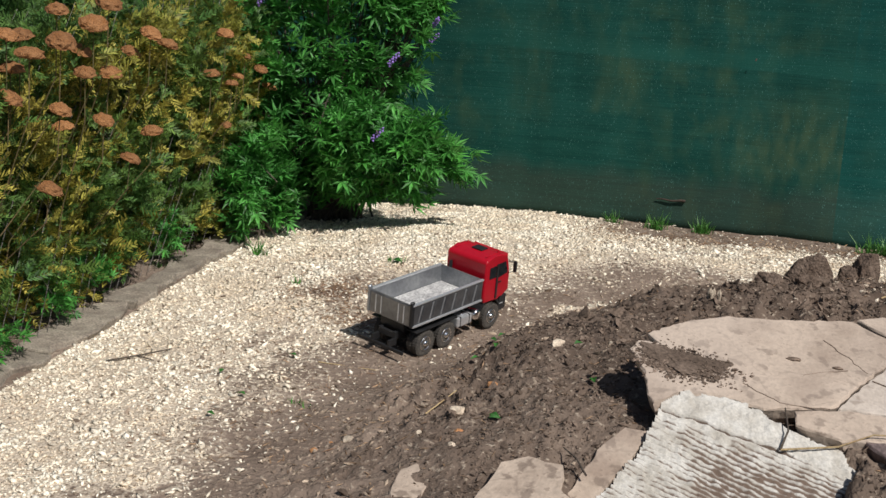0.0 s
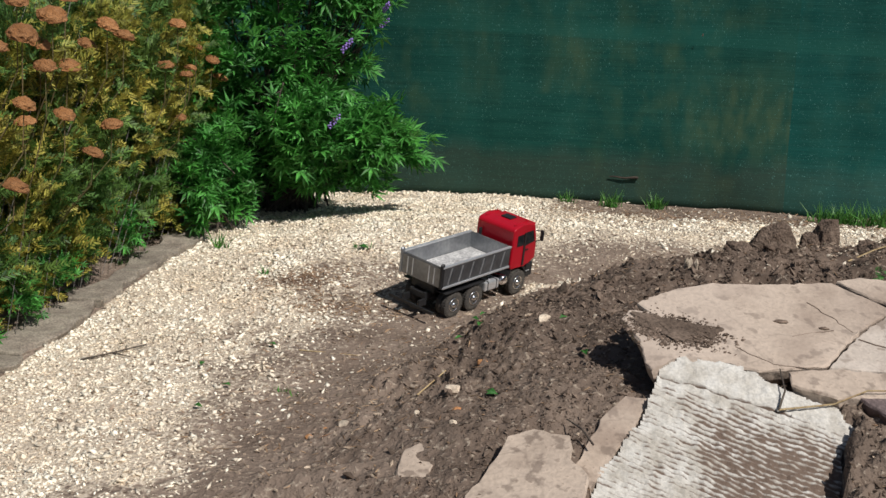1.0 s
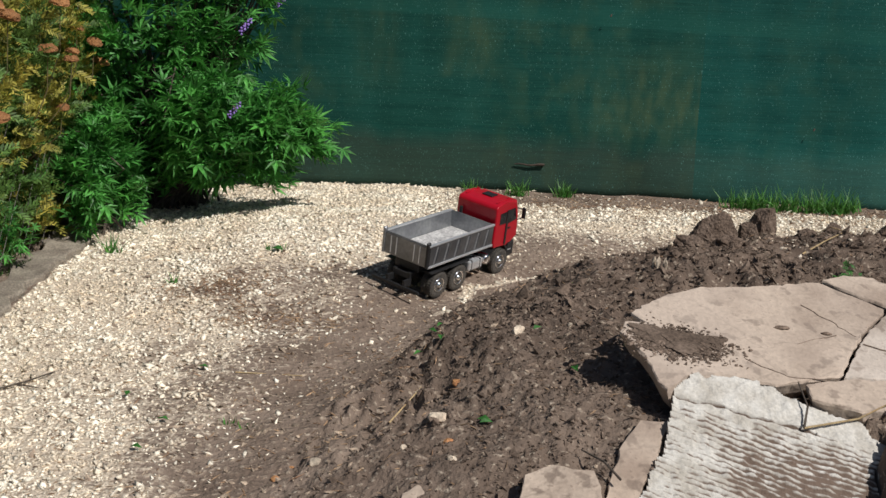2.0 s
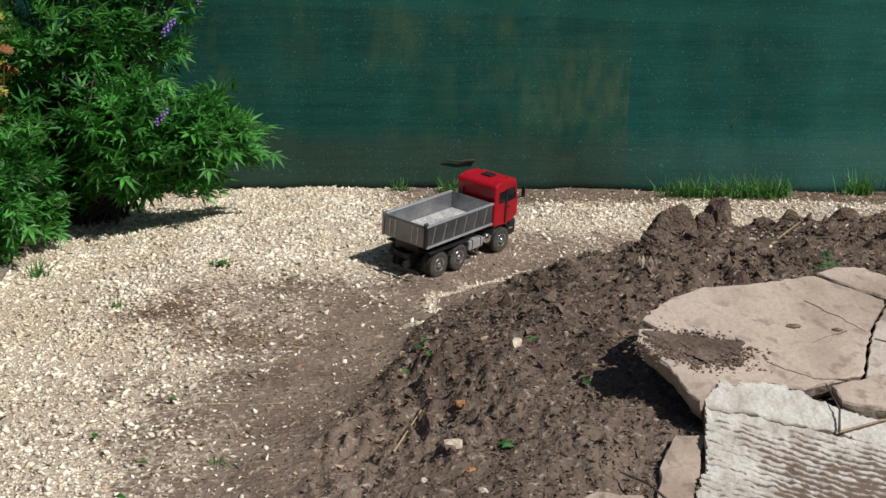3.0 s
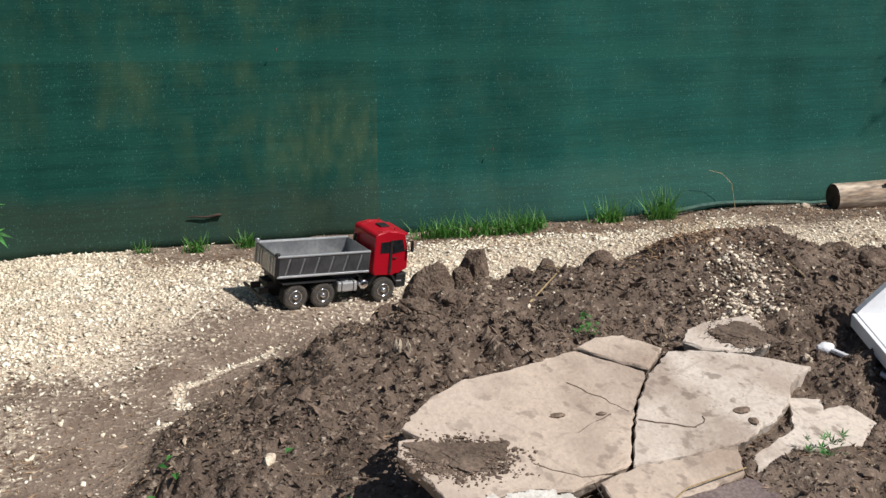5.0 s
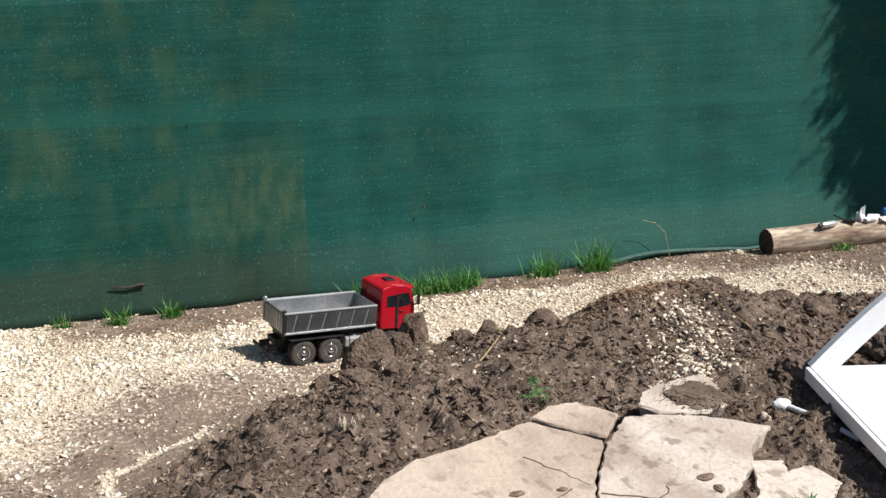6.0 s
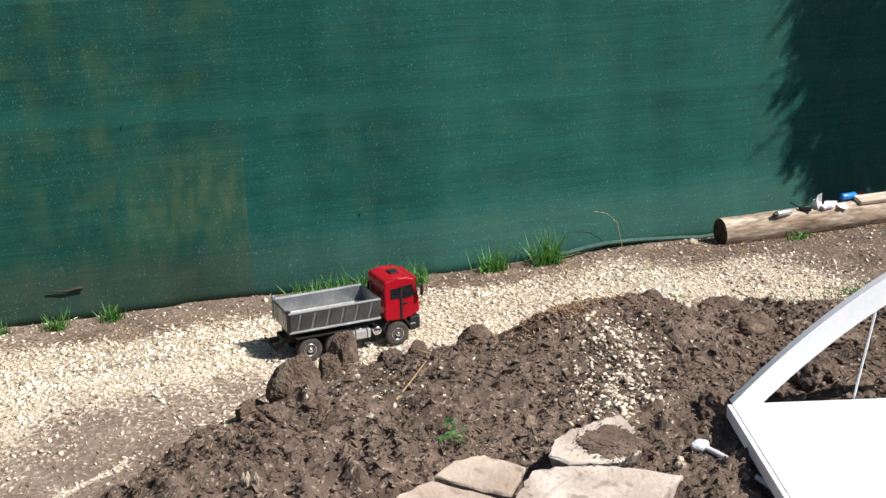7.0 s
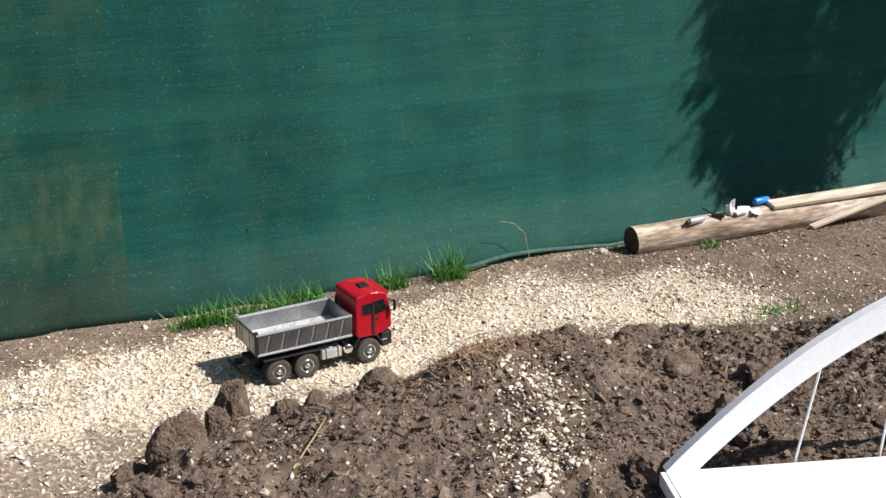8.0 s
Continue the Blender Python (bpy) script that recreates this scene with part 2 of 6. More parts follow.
            col = mix("MIX", worn.outputs[0], col, (0.085, 0.115, 0.055, 1))
    # a denser woven band at about two fifths of the height
    rel = n.new("ShaderNodeMath")
    rel.operation = "MULTIPLY_ADD"
    link(sep.outputs[0], rel.inputs[0])
    rel.inputs[1].default_value = 0.03
    link(sep.outputs[2], rel.inputs[2])
    band = n.new("ShaderNodeMapRange")
    band.interpolation_type = "SMOOTHSTEP"
    band.inputs["From Min"].default_value, band.inputs["From Max"].default_value = 0.695, 0.715
    link(rel.outputs[0], band.inputs[0])
    fade = n.new("ShaderNodeMapRange")
    fade.interpolation_type = "SMOOTHSTEP"
    fade.inputs["From Min"].default_value, fade.inputs["From Max"].default_value = 0.83, 0.735
    link(rel.outputs[0], fade.inputs[0])
    both = n.new("ShaderNodeMath")
    both.operation = "MULTIPLY"
    link(band.outputs[0], both.inputs[0])
    link(fade.outputs[0], both.inputs[1])
    wash = n.new("ShaderNodeMath")
    wash.operation = "MULTIPLY"
    wash.inputs[1].default_value = 0.5
    link(both.outputs[0], wash.inputs[0])
    col = mix("MIX", wash.outputs[0], col, (0.016, 0.088, 0.070, 1))
    col = mix("MIX", dusty, col, (0.06, 0.05, 0.035, 1))
    # sun glints on the weave, painted as bright specks in the colour
    col = mix("MIX", ramp(glint, 0.64, 0.74, (0, 0, 0, 1), (0.8, 0.8, 0.8, 1)), col, (0.10, 0.24, 0.21, 1))
    link(col, bsdf.inputs["Base Color"])
    bsdf.inputs["Roughness"].default_value = 0.7
    bsdf.inputs["Anisotropic"].default_value = 0.7
    upright = n.new("ShaderNodeCombineXYZ")
    upright.inputs[2].default_value = 1.0
    link(upright.outputs[0], bsdf.inputs["Tangent"])
    bsdf.inputs["Specular IOR Level"].default_value = sheen
    bsdf.inputs["Specular Tint"].default_value = (0.25, 1.0, 0.78, 1)
    b = n.new("ShaderNodeBump")
    b.inputs["Strength"].default_value, b.inputs["Distance"].default_value = 0.5, 0.002
    link(threads, b.inputs["Height"])
    link(b.outputs[0], bsdf.inputs["Normal"])
    return m


M_NET_OLD = net_material("shade net older", (0.0112, 0.057, 0.046), 0.6, 0.26)
M_NET = net_material("shade net newer", (0.0094, 0.063, 0.055), 0.25, 0.29)


def ground_material():
    """Soil and crushed chippings, mixed by the mesh's own chips layer."""
    m = bpy.data.materials.new("ground soil and chippings")
    m.use_nodes = True
    n, link = m.node_tree.nodes, m.node_tree.links.new
    bsdf = n["Principled BSDF"]
    co = n.new("ShaderNodeTexCoord")
    a = n.new("ShaderNodeAttribute")
    a.attribute_name = "chips"

    def tex(scale, detail):
        t = n.new("ShaderNodeTexNoise")
        t.inputs["Scale"].default_value, t.inputs["Detail"].default_value = scale, detail
        link(co.outputs["Object"], t.inputs["Vector"])
        return t.outputs[0]

    def ramp(source, lo, hi, c, d):
        r = n.new("ShaderNodeValToRGB")
        r.color_ramp.elements[0].position, r.color_ramp.elements[1].position = lo, hi
        r.color_ramp.elements[0].color, r.color_ramp.elements[1].color = (*c, 1), (*d, 1)
        link(source, r.inputs[0])
        return r.outputs[0]

    dry = ramp(tex(5, 6), 0.35, 0.68, (0.165, 0.120, 0.091), (0.275, 0.210, 0.163))
    moist = ramp(tex(7, 6), 0.35, 0.68, (0.092, 0.065, 0.049), (0.180, 0.132, 0.101))
    h, hm = n.new("ShaderNodeAttribute"), n.new("ShaderNodeMix")
    h.attribute_name = "heap"
    hm.data_type = "RGBA"
    link(h.outputs["Fac"], hm.inputs[0])
    link(dry, hm.inputs[6])
    link(moist, hm.inputs[7])
    soil = hm.outputs[2]
    grit = ramp(tex(140, 3), 0.35, 0.65, (0.40, 0.315, 0.23), (0.78, 0.67, 0.53))
    x = n.new("ShaderNodeMix")
    x.data_type = "RGBA"
    sub, rng = n.new("ShaderNodeMath"), n.new("ShaderNodeMapRange")
    sub.operation = "ADD"
    link(a.outputs["Fac"], sub.inputs[0])
    patchy = ramp(tex(60, 4), 0.3, 0.7, (0, 0, 0), (0.7, 0.7, 0.7))
    link(patchy, sub.inputs[1])
    rng.inputs["From Min"].default_value, rng.inputs["From Max"].default_value = 0.48, 0.90
    link(sub.outputs[0], rng.inputs[0])
    link(rng.outputs[0], x.inputs[0])
    link(soil, x.inputs[6])
    link(grit, x.inputs[7])
    link(x.outputs[2], bsdf.inputs["Base Color"])
    bsdf.inputs["Roughness"].default_value = 0.95
    bsdf.inputs["Specular IOR Level"].default_value = 0.25
    b = n.new("ShaderNodeBump")
    b.inputs["Strength"].default_value, b.inputs["Distance"].default_value = 0.9, 0.016
    link(tex(60, 10), b.inputs["Height"])
    link(b.outputs[0], bsdf.inputs["Normal"])
    return m


M_GROUND = ground_material()

# ---- building helpers ----
RNG = np.random.RandomState(7)


def part(name, bm, material, parent=None, label="", smooth=False):
    """Links a bmesh as one mesh object under a thing or a part."""
    me = bpy.data.meshes.new(name)
    bmesh.ops.recalc_face_normals(bm, faces=bm.faces)
    bm.to_mesh(me)
    bm.free()
    me.materials.append(material)
    if smooth:
        me.polygons.foreach_set("use_smooth", [True] * len(me.polygons))
    ob = new(name, me)
    ob.parent = parent
    return tagged(ob, label)


def thing(name, label, category, group="", at=(0, 0, 0), turn=0, kind=""):
    ob = new(name)
    ob.matrix_world = pose(*at, 0, 0, turn)
    ob.empty_display_size = 0.05
    return tagged(ob, label, category, group, kind)


def box(bm, lo, hi, bevel=0.0, m=None):
    made = bmesh.ops.create_cube(bm, size=1)["verts"]
    for v in made:
        v.co = Vector([(a + b) / 2 + k * (b - a) for a, b, k in zip(lo, hi, v.co)])
    if bevel:
        edges = list({e for v in made for e in v.link_edges})
        out = bmesh.ops.bevel(bm, geom=edges, offset=bevel, segments=2, affect="EDGES", profile=0.5)
        made = list({v for f in out["faces"] for v in f.verts} | {v for v in made if v.is_valid})
    if m is not None:
        bmesh.ops.transform(bm, matrix=m, verts=made)
    return bm


def rod(bm, p0, p1, r0, r1=None, seg=8, caps=True):
    """A tapered rod from p0 to p1."""
    p0, p1 = Vector(p0), Vector(p1)
    m = Matrix.Translation((p0 + p1) / 2) @ (p1 - p0).to_track_quat("Z", "Y").to_matrix().to_4x4()
    bmesh.ops.create_cone(bm, cap_ends=caps, segments=seg, radius1=r0, radius2=r0 if r1 is None else r1, depth=(p1 - p0).length, matrix=m)
    return bm


def path_rod(bm, points, r0, r1, seg=6):
    """One tapered tube through the points."""
    pts = [Vector(p) for p in points]
    rings = []
    for i, p in enumerate(pts):
        way = (pts[min(i + 1, len(pts) - 1)] - pts[max(i - 1, 0)]).normalized()
        m = way.to_track_quat("Z", "Y").to_matrix()
        r = r0 + (r1 - r0) * i / (len(pts) - 1)
        rings.append([bm.verts.new(p + m @ Vector((r * math.cos(2 * math.pi * k / seg), r * math.sin(2 * math.pi * k / seg), 0))) for k in range(seg)])
    for a, b in zip(rings, rings[1:]):
        for k in range(seg):
            bm.faces.new((a[k], a[(k + 1) % seg], b[(k + 1) % seg], b[k]))
    bm.faces.new(list(reversed(rings[0])))
    bm.faces.new(rings[-1])
    return bm


def lathe(bm, profile, seg=28):
    """Turns (radius, y) pairs about the y axis."""
    rings = []
    for r, y in profile:
        rings.append([bm.verts.new((r * math.cos(2 * math.pi * k / seg), y, r * math.sin(2 * math.pi * k / seg))) for k in range(seg)])
    for a, b in zip(rings, rings[1:]):
        for k in range(seg):
            bm.faces.new((a[k], a[(k + 1) % seg], b[(k + 1) % seg], b[k]))
    for ring in (rings[0], rings[-1]):
        bm.faces.new(ring)
    return bm


def prism(bm, outline, y0, y1, bevel=0.0, seg=2):
    """An outline in x and z, pulled from y0 to y1."""
    a = [bm.verts.new((x, y0, z)) for x, z in outline]
    b = [bm.verts.new((x, y1, z)) for x, z in outline]
    k = len(outline)
    fs = [bm.faces.new(a), bm.faces.new(list(reversed(b)))]
    fs += [bm.faces.new((a[i], b[i], b[(i + 1) % k], a[(i + 1) % k])) for i in range(k)]
    if bevel:
        bmesh.ops.bevel(bm, geom=list({e for f in fs for e in f.edges}), offset=bevel, segments=seg, affect="EDGES", profile=0.5)
    return bm


def lump(bm, size, seed, rough=0.35, sub=2, flat=1.0, at=(0, 0, 0)):
    """An uneven lump whose base lies at the given place."""
    made = bmesh.ops.create_icosphere(bm, subdivisions=sub, radius=1)["verts"]
    for v in made:
        p = v.co.copy()
        k = 1 + rough * noise.noise(p * 1.3 + Vector((seed * 7.1, seed, 3))) + 0.4 * rough * noise.noise(p * 4 + Vector((seed, 5, seed))) + (0.22 * rough * noise.noise(p * 11 + Vector((seed, 1, 2))) if sub > 3 else 0)
        v.co = Vector((p.x * size[0] * k, p.y * size[1] * k, max(p.z, -0.5) * size[2] * k * flat)) + Vector(at)
    return bm


def mesh_of(name, verts, faces, material, sides=3, smooth=False):
    """A mesh from arrays of vertices and equal-sided faces."""
    me = bpy.data.meshes.new(name)
    me.vertices.add(len(verts))
    me.vertices.foreach_set("co", np.asarray(verts, np.float32).ravel())
    me.loops.add(len(faces) * sides)
    me.loops.foreach_set("vertex_index", np.asarray(faces, np.int32).ravel())
    me.polygons.add(len(faces))
    me.polygons.foreach_set("loop_start", np.arange(0, len(faces) * sides, sides, dtype=np.int32))
    me.update(calc_edges=True)
    me.validate()
    me.polygons.foreach_set("use_smooth", [smooth] * len(me.polygons))
    me.materials.append(material)
    return me


def spins(k, tilt=math.pi):
    """k random turns: any heading, then a lean of up to tilt."""
    a, b, c = RNG.rand(k) * 2 * math.pi, (RNG.rand(k) * 2 - 1) * tilt, (RNG.rand(k) * 2 - 1) * tilt
    z, o = np.zeros(k), np.ones(k)
    rz = np.stack([np.cos(a), -np.sin(a), z, np.sin(a), np.cos(a), z, z, z, o], -1).reshape(-1, 3, 3)
    rx = np.stack([o, z, z, z, np.cos(b), -np.sin(b), z, np.sin(b), np.cos(b)], -1).reshape(-1, 3, 3)
    ry = np.stack([np.cos(c), z, np.sin(c), z, o, z, -np.sin(c), z, np.cos(c)], -1).reshape(-1, 3, 3)
    return rz @ rx @ ry


def strew(tv, tf, turns, sizes, places, jitter=0.0):
    """Many small copies of a template as one set of vertices and faces."""
    tv, tf, k = np.asarray(tv, float), np.asarray(tf), len(places)
    v = np.repeat(tv[None], k, 0) * (1 + jitter * (RNG.rand(k, len(tv), 1) * 2 - 1)) * sizes[:, None, :]
    v = np.einsum("kij,knj->kni", turns, v) + places[:, None, :]
    f = tf[None] + (np.arange(k) * len(tv))[:, None, None]
    return v.reshape(-1, 3), f.reshape(-1, tf.shape[1])


OCTA_V = [(1, 0, 0), (-1, 0, 0), (0, 1, 0), (0, -1, 0), (0, 0, 1), (0, 0, -1)]
OCTA_F = [(0, 2, 4), (2, 1, 4), (1, 3, 4), (3, 0, 4), (2, 0, 5), (1, 2, 5), (3, 1, 5), (0, 3, 5)]
PHI = (1 + 5**0.5) / 2
ICO_V = np.array([(-1, PHI, 0), (1, PHI, 0), (-1, -PHI, 0), (1, -PHI, 0), (0, -1, PHI), (0, 1, PHI), (0, -1, -PHI), (0, 1, -PHI), (PHI, 0, -1), (PHI, 0, 1), (-PHI, 0, -1), (-PHI, 0, 1)]) / 1.9
ICO_F = [(0, 11, 5), (0, 5, 1), (0, 1, 7), (0, 7, 10), (0, 10, 11), (1, 5, 9), (5, 11, 4), (11, 10, 2), (10, 7, 6), (7, 1, 8), (3, 9, 4), (3, 4, 2), (3, 2, 6), (3, 6, 8), (3, 8, 9), (4, 9, 5), (2, 4, 11), (6, 2, 10), (8, 6, 7), (9, 8, 1)]


def stuff(name, verts, faces, material, label, category, parent=None, smooth=False):
    ob = new(name, mesh_of(name, verts, faces, material, 3, smooth))
    ob.parent = parent
    return tagged(ob, label, category if parent is None else "", "", "stuff")


# ---- stone outlines ----
TOP = (-0.123, 0.177, 0.230)
LOW = (-0.199, 0.504, 0.121)


A_EDGE = [(0.085, 0.54), (0.096, 0.592), (0.150, 0.604), (0.118, 0.638), (0.150, 0.686), (0.224, 0.768), (0.315, 0.835), (0.43, 0.872), (0.548, 0.923), (0.652, 0.970), (0.735, 0.918), (0.806, 0.872), (0.715, 0.736), (0.664, 0.643), (0.597, 0.499), (0.49, 0.445), (0.428, 0.415), (0.298, 0.425), (0.217, 0.392), (0.17, 0.322), (0.152, 0.352), (0.130, 0.452)]
B_EDGE = [(0.662, 0.984), (0.731, 1.037), (0.822, 1.052), (0.908, 0.990), (0.822, 0.888), (0.745, 0.926)]
C_EDGE = [(0.918, 0.977), (1.005, 0.986), (1.14, 0.968), (1.298, 0.906), (1.19, 0.826), (1.135, 0.74), (1.04, 0.66), (0.90, 0.572), (0.76, 0.535), (0.600, 0.498), (0.666, 0.64), (0.718, 0.738), (0.810, 0.872)]
D_EDGE = [(0.498, 0.446), (0.603, 0.496), (0.76, 0.533), (0.895, 0.568), (0.86, 0.47), (0.74, 0.41), (0.61, 0.368), (0.55, 0.375), (0.50, 0.392)]
E_EDGE = [(1.155, 0.777), (1.243, 0.772), (1.224, 0.727), (1.306, 0.746), (1.343, 0.665), (1.221, 0.566), (1.135, 0.555), (1.054, 0.57), (0.9, 0.484), (0.919, 0.538), (1.084, 0.644)]
F_EDGE = [(0.983, 1.03), (1.03, 1.09), (1.101, 1.135), (1.273, 1.185), (1.278, 1.068), (1.25, 1.02), (1.145, 0.985), (1.02, 0.998)]
R_EDGE = [(0.178, 0.30), (0.115, 0.29), (0.055, 0.20), (0.03, 0.10), (0.015, 0.045), (0.05, -0.02), (0.09, 0.07), (0.13, 0.17)]
W_EDGE = [(0.19, 0.335), (0.21, 0.378), (0.285, 0.414), (0.353, 0.422), (0.449, 0.405), (0.482, 0.386), (0.595, 0.372), (0.664, 0.332), (0.62, 0.251), (0.60, 0.05), (0.56, -0.15), (0.06, -0.15), (0.045, -0.04), (0.075, 0.043), (0.118, 0.128), (0.172, 0.262)]


def in_outline(x, y, outline):
    hit = np.zeros(x.shape, bool)
    for (x0, y0), (x1, y1) in zip(outline, outline[1:] + outline[:1]):
        cross = ((y0 > y) != (y1 > y)) & (x < (x1 - x0) * (y - y0) / ((y1 - y0) or 1e-9) + x0)
        hit ^= cross
    return hit
BEDS = [(A_EDGE, TOP), (C_EDGE, TOP), (D_EDGE, TOP), (F_EDGE, TOP), (E_EDGE, TOP), (B_EDGE, TOP), (W_EDGE, LOW), (R_EDGE, LOW)]


# ---- the lie of the land ----
LATTICE = RNG.rand(64, 64)


def rough_map(x, y, size):
    """Smooth random heights from -1 to 1 with lumps of that size."""
    u, v = np.asarray(x) / size + 100.3, np.asarray(y) / size + 100.7
    i, j = np.floor(u).astype(int), np.floor(v).astype(int)
    a, b = u - i, v - j
    a, b = a * a * (3 - 2 * a), b * b * (3 - 2 * b)
    g = lambda p, q: LATTICE[p % 64, q % 64]
    return 2 * ((g(i, j) * (1 - a) + g(i + 1, j) * a) * (1 - b) + (g(i, j + 1) * (1 - a) + g(i + 1, j + 1) * a) * b) - 1


def ease(v):
    v = np.clip(v, 0, 1)
    return v * v * (3 - 2 * v)


EDGE = [(-0.78, -3.0), (-0.80, -0.3), (-0.76, 0.3), (-0.66, 0.75), (-0.5, 1.15), (-0.33, 1.5), (-0.13, 1.75), (0.15, 1.95), (0.45, 2.14), (0.8, 2.31), (1.2, 2.36), (1.6, 2.42), (2.2, 2.42), (2.8, 2.25), (3.6, 2.1), (6.0, 1.9)]
HUMPS = [(1.50, 1.99, 0.085, 0.14), (1.78, 1.84, 0.065, 0.17), (2.3, 1.95, -0.03, 0.3), (0.3, 1.2, 0.05, 0.3), (2.7, 2.0, -0.04, 0.3), (1.08, 2.08, -0.012, 0.15), (0.80, 2.19, 0.055, 0.11)]


def inside(x, y):
    """Metres in from the foot of the soil heap; negative out on the track."""
    x, y = np.asarray(x, float), np.asarray(y, float)
    best, sign = np.full(x.shape, 1e9), np.zeros(x.shape)
    for (x0, y0), (x1, y1) in zip(EDGE, EDGE[1:]):
        dx, dy = x1 - x0, y1 - y0
        k = np.clip(((x - x0) * dx + (y - y0) * dy) / (dx * dx + dy * dy), 0, 1)
        far = np.hypot(x - x0 - k * dx, y - y0 - k * dy)
        side = dx * (y - y0) - dy * (x - x0)
        sign = np.where(far < best, -np.sign(side), sign)
        best = np.minimum(best, far)
    return best * sign


def ground_height(x, y):
    x, y = np.asarray(x, float), np.asarray(y, float)
    s = inside(x, y) + 0.05 * rough_map(x, y, 0.22)
    shelf = ease((x + 0.1) / 1.1)
    z = -0.09 * ((1 - shelf) * ease((y - 2.35) / 1.15) + shelf * (0.5 * ease((y - 2.0) / 0.5) + 0.5 * ease((y - 2.85) / 0.65))) - 0.04 * ease((-0.9 - x) / 0.8)
    # the bank of chippings rises away from the wheel track
    z = z + 0.028 * ease((-s - 0.06) / 0.40) * ease((y - 1.25) / 0.5) * ease((2.95 - y) / 0.5) * ease((0.75 - x) / 0.6) * ease((x + 1.55) / 0.5)
    near = ease((y - 0.45) / 0.5)
    heap = (1 - 0.25 * near) * ease(s / (0.65 - 0.15 * near)) + 0.25 * near * ease(s / 0.12)
    z = z + 0.185 * heap * (1 - 0.45 * ease((0.55 - y) / 0.8))
    for hx, hy, h, r in HUMPS:
        z = z + h * np.exp(-((x - hx) ** 2 + (y - hy) ** 2) / (2 * r * r)) * ease(s / 0.2)
    soil = ease(s / 0.12) * ease((y + 1.0) / 0.3) * ease((4.7 - x) / 0.4)
    crumbly = 0.4 + 0.6 * ease(0.5 + 1.2 * rough_map(x + 3, y, 0.45))
    z = z + soil * (0.024 * rough_map(x, y, 0.13) + crumbly * (0.030 * (0.45 - np.abs(rough_map(x, y, 0.075))) + 0.028 * (0.45 - np.abs(rough_map(x + 7, y, 0.037))) + 0.015 * rough_map(x, y, 0.021)))
    for outline, plane in BEDS:
        lid = plane[0] * x + plane[1] * y + plane[2] - 0.035
        z = np.where(in_outline(x, y, outline), np.minimum(z, lid), z)
    z = z + (1 - soil) * (0.006 * rough_map(x, y, 0.2) + 0.003 * rough_map(x, y, 0.06))
    return z - 0.012 * np.exp(-((s + 0.12) ** 2) / 0.006) * (np.asarray(x) < 0.6)


def chips_share(x, y):
    """How much of the ground the pale chippings cover."""
    x, y = np.asarray(x, float), np.asarray(y, float)
    s = -inside(x, y) + 0.10 * rough_map(x, y, 0.25) + 0.05 * rough_map(x, y, 0.09)
    wide = 0.19 - 0.15 * ease((x + 0.2) / 0.7) - 0.04 * ease((0.9 - y) / 0.9) * (x < 0.3)
    g = np.clip((s - wide) / (0.47 - 0.25 * ease((x + 0.1) / 0.6)) + 0.16, 0, 1)
    g = g * (1 - ease((y - 3.04 + 0.10 * rough_map(x, y, 0.3)) / 0.20) * ease((x + 0.6) / 0.5))
    g = g * (1 - 0.95 * ease((y - 2.87 + 0.08 * rough_map(x, y, 0.3)) / 0.14) * ease((x - 2.3) / 0.4)) * (1 - ease((x - 2.7 + 0.15 * rough_map(x, y, 0.3)) / 0.6))
    g = g * (1 - 0.75 * np.exp(-((x + 0.75) ** 2 / 0.12 + (y - 1.75) ** 2 / 0.02)) - 0.6 * np.exp(-((x - 0.1) ** 2 / 0.06 + (y - 2.75) ** 2 / 0.004)))
    for px, py, rr in ((-0.02, 2.14, 0.17), (0.22, 2.28, 0.17), (0.48, 2.38, 0.15), (0.72, 2.45, 0.11)):
        g = g * (1 - 0.85 * np.exp(-((x - px) ** 2 + (y - py) ** 2) / (rr * rr)))
    g = g * (0.68 + 0.32 * ease(-x / 0.5)) * (1 - 0.18 * ease((x - 1.3) / 0.6)) * (0.8 + 0.2 * ease(0.5 + 1.5 * rough_map(x + 9, y, 0.35)))
    g = g * (1 - 0.45 * ease((rough_map(x + 4, y + 2, 0.16) + 0.6 * rough_map(x, y + 5, 0.05) - 0.05) / 0.35) * ease((x + 1.35) / 0.2) * ease((-0.35 - x) / 0.3) * ease((2.05 - y) / 0.35))
    for px, py, rx, ry in ((-1.05, 1.74, 0.05, 0.05), (-1.06, 1.50, 0.06, 0.08), (-0.90, 1.45, 0.09, 0.04), (-0.83, 2.05, 0.06, 0.02), (-0.22, 2.70, 0.09, 0.02), (-1.0, 2.74, 0.07, 0.03), (-1.11, 1.56, 0.1, 0.05), (-0.87, 1.36, 0.12, 0.06), (-1.13, 1.18, 0.07, 0.05), (-1.06, 1.64, 0.08, 0.06)):
        g = g * (1 - 0.62 * np.exp(-((x - px) / rx) ** 2 - ((y - py) / ry) ** 2))
    spill = np.exp(-(((s - 0.05) / 0.018) ** 2)) * ease((x + 0.42) / 0.1) * ease((0.12 - x) / 0.1) * (y > 1.2)
    return np.maximum(g, 0.8 * spill) * (x > -1.72)


def up(x, y, lift=0.0):
    return float(ground_height(np.array([x]), np.array([y]))[0]) + lift


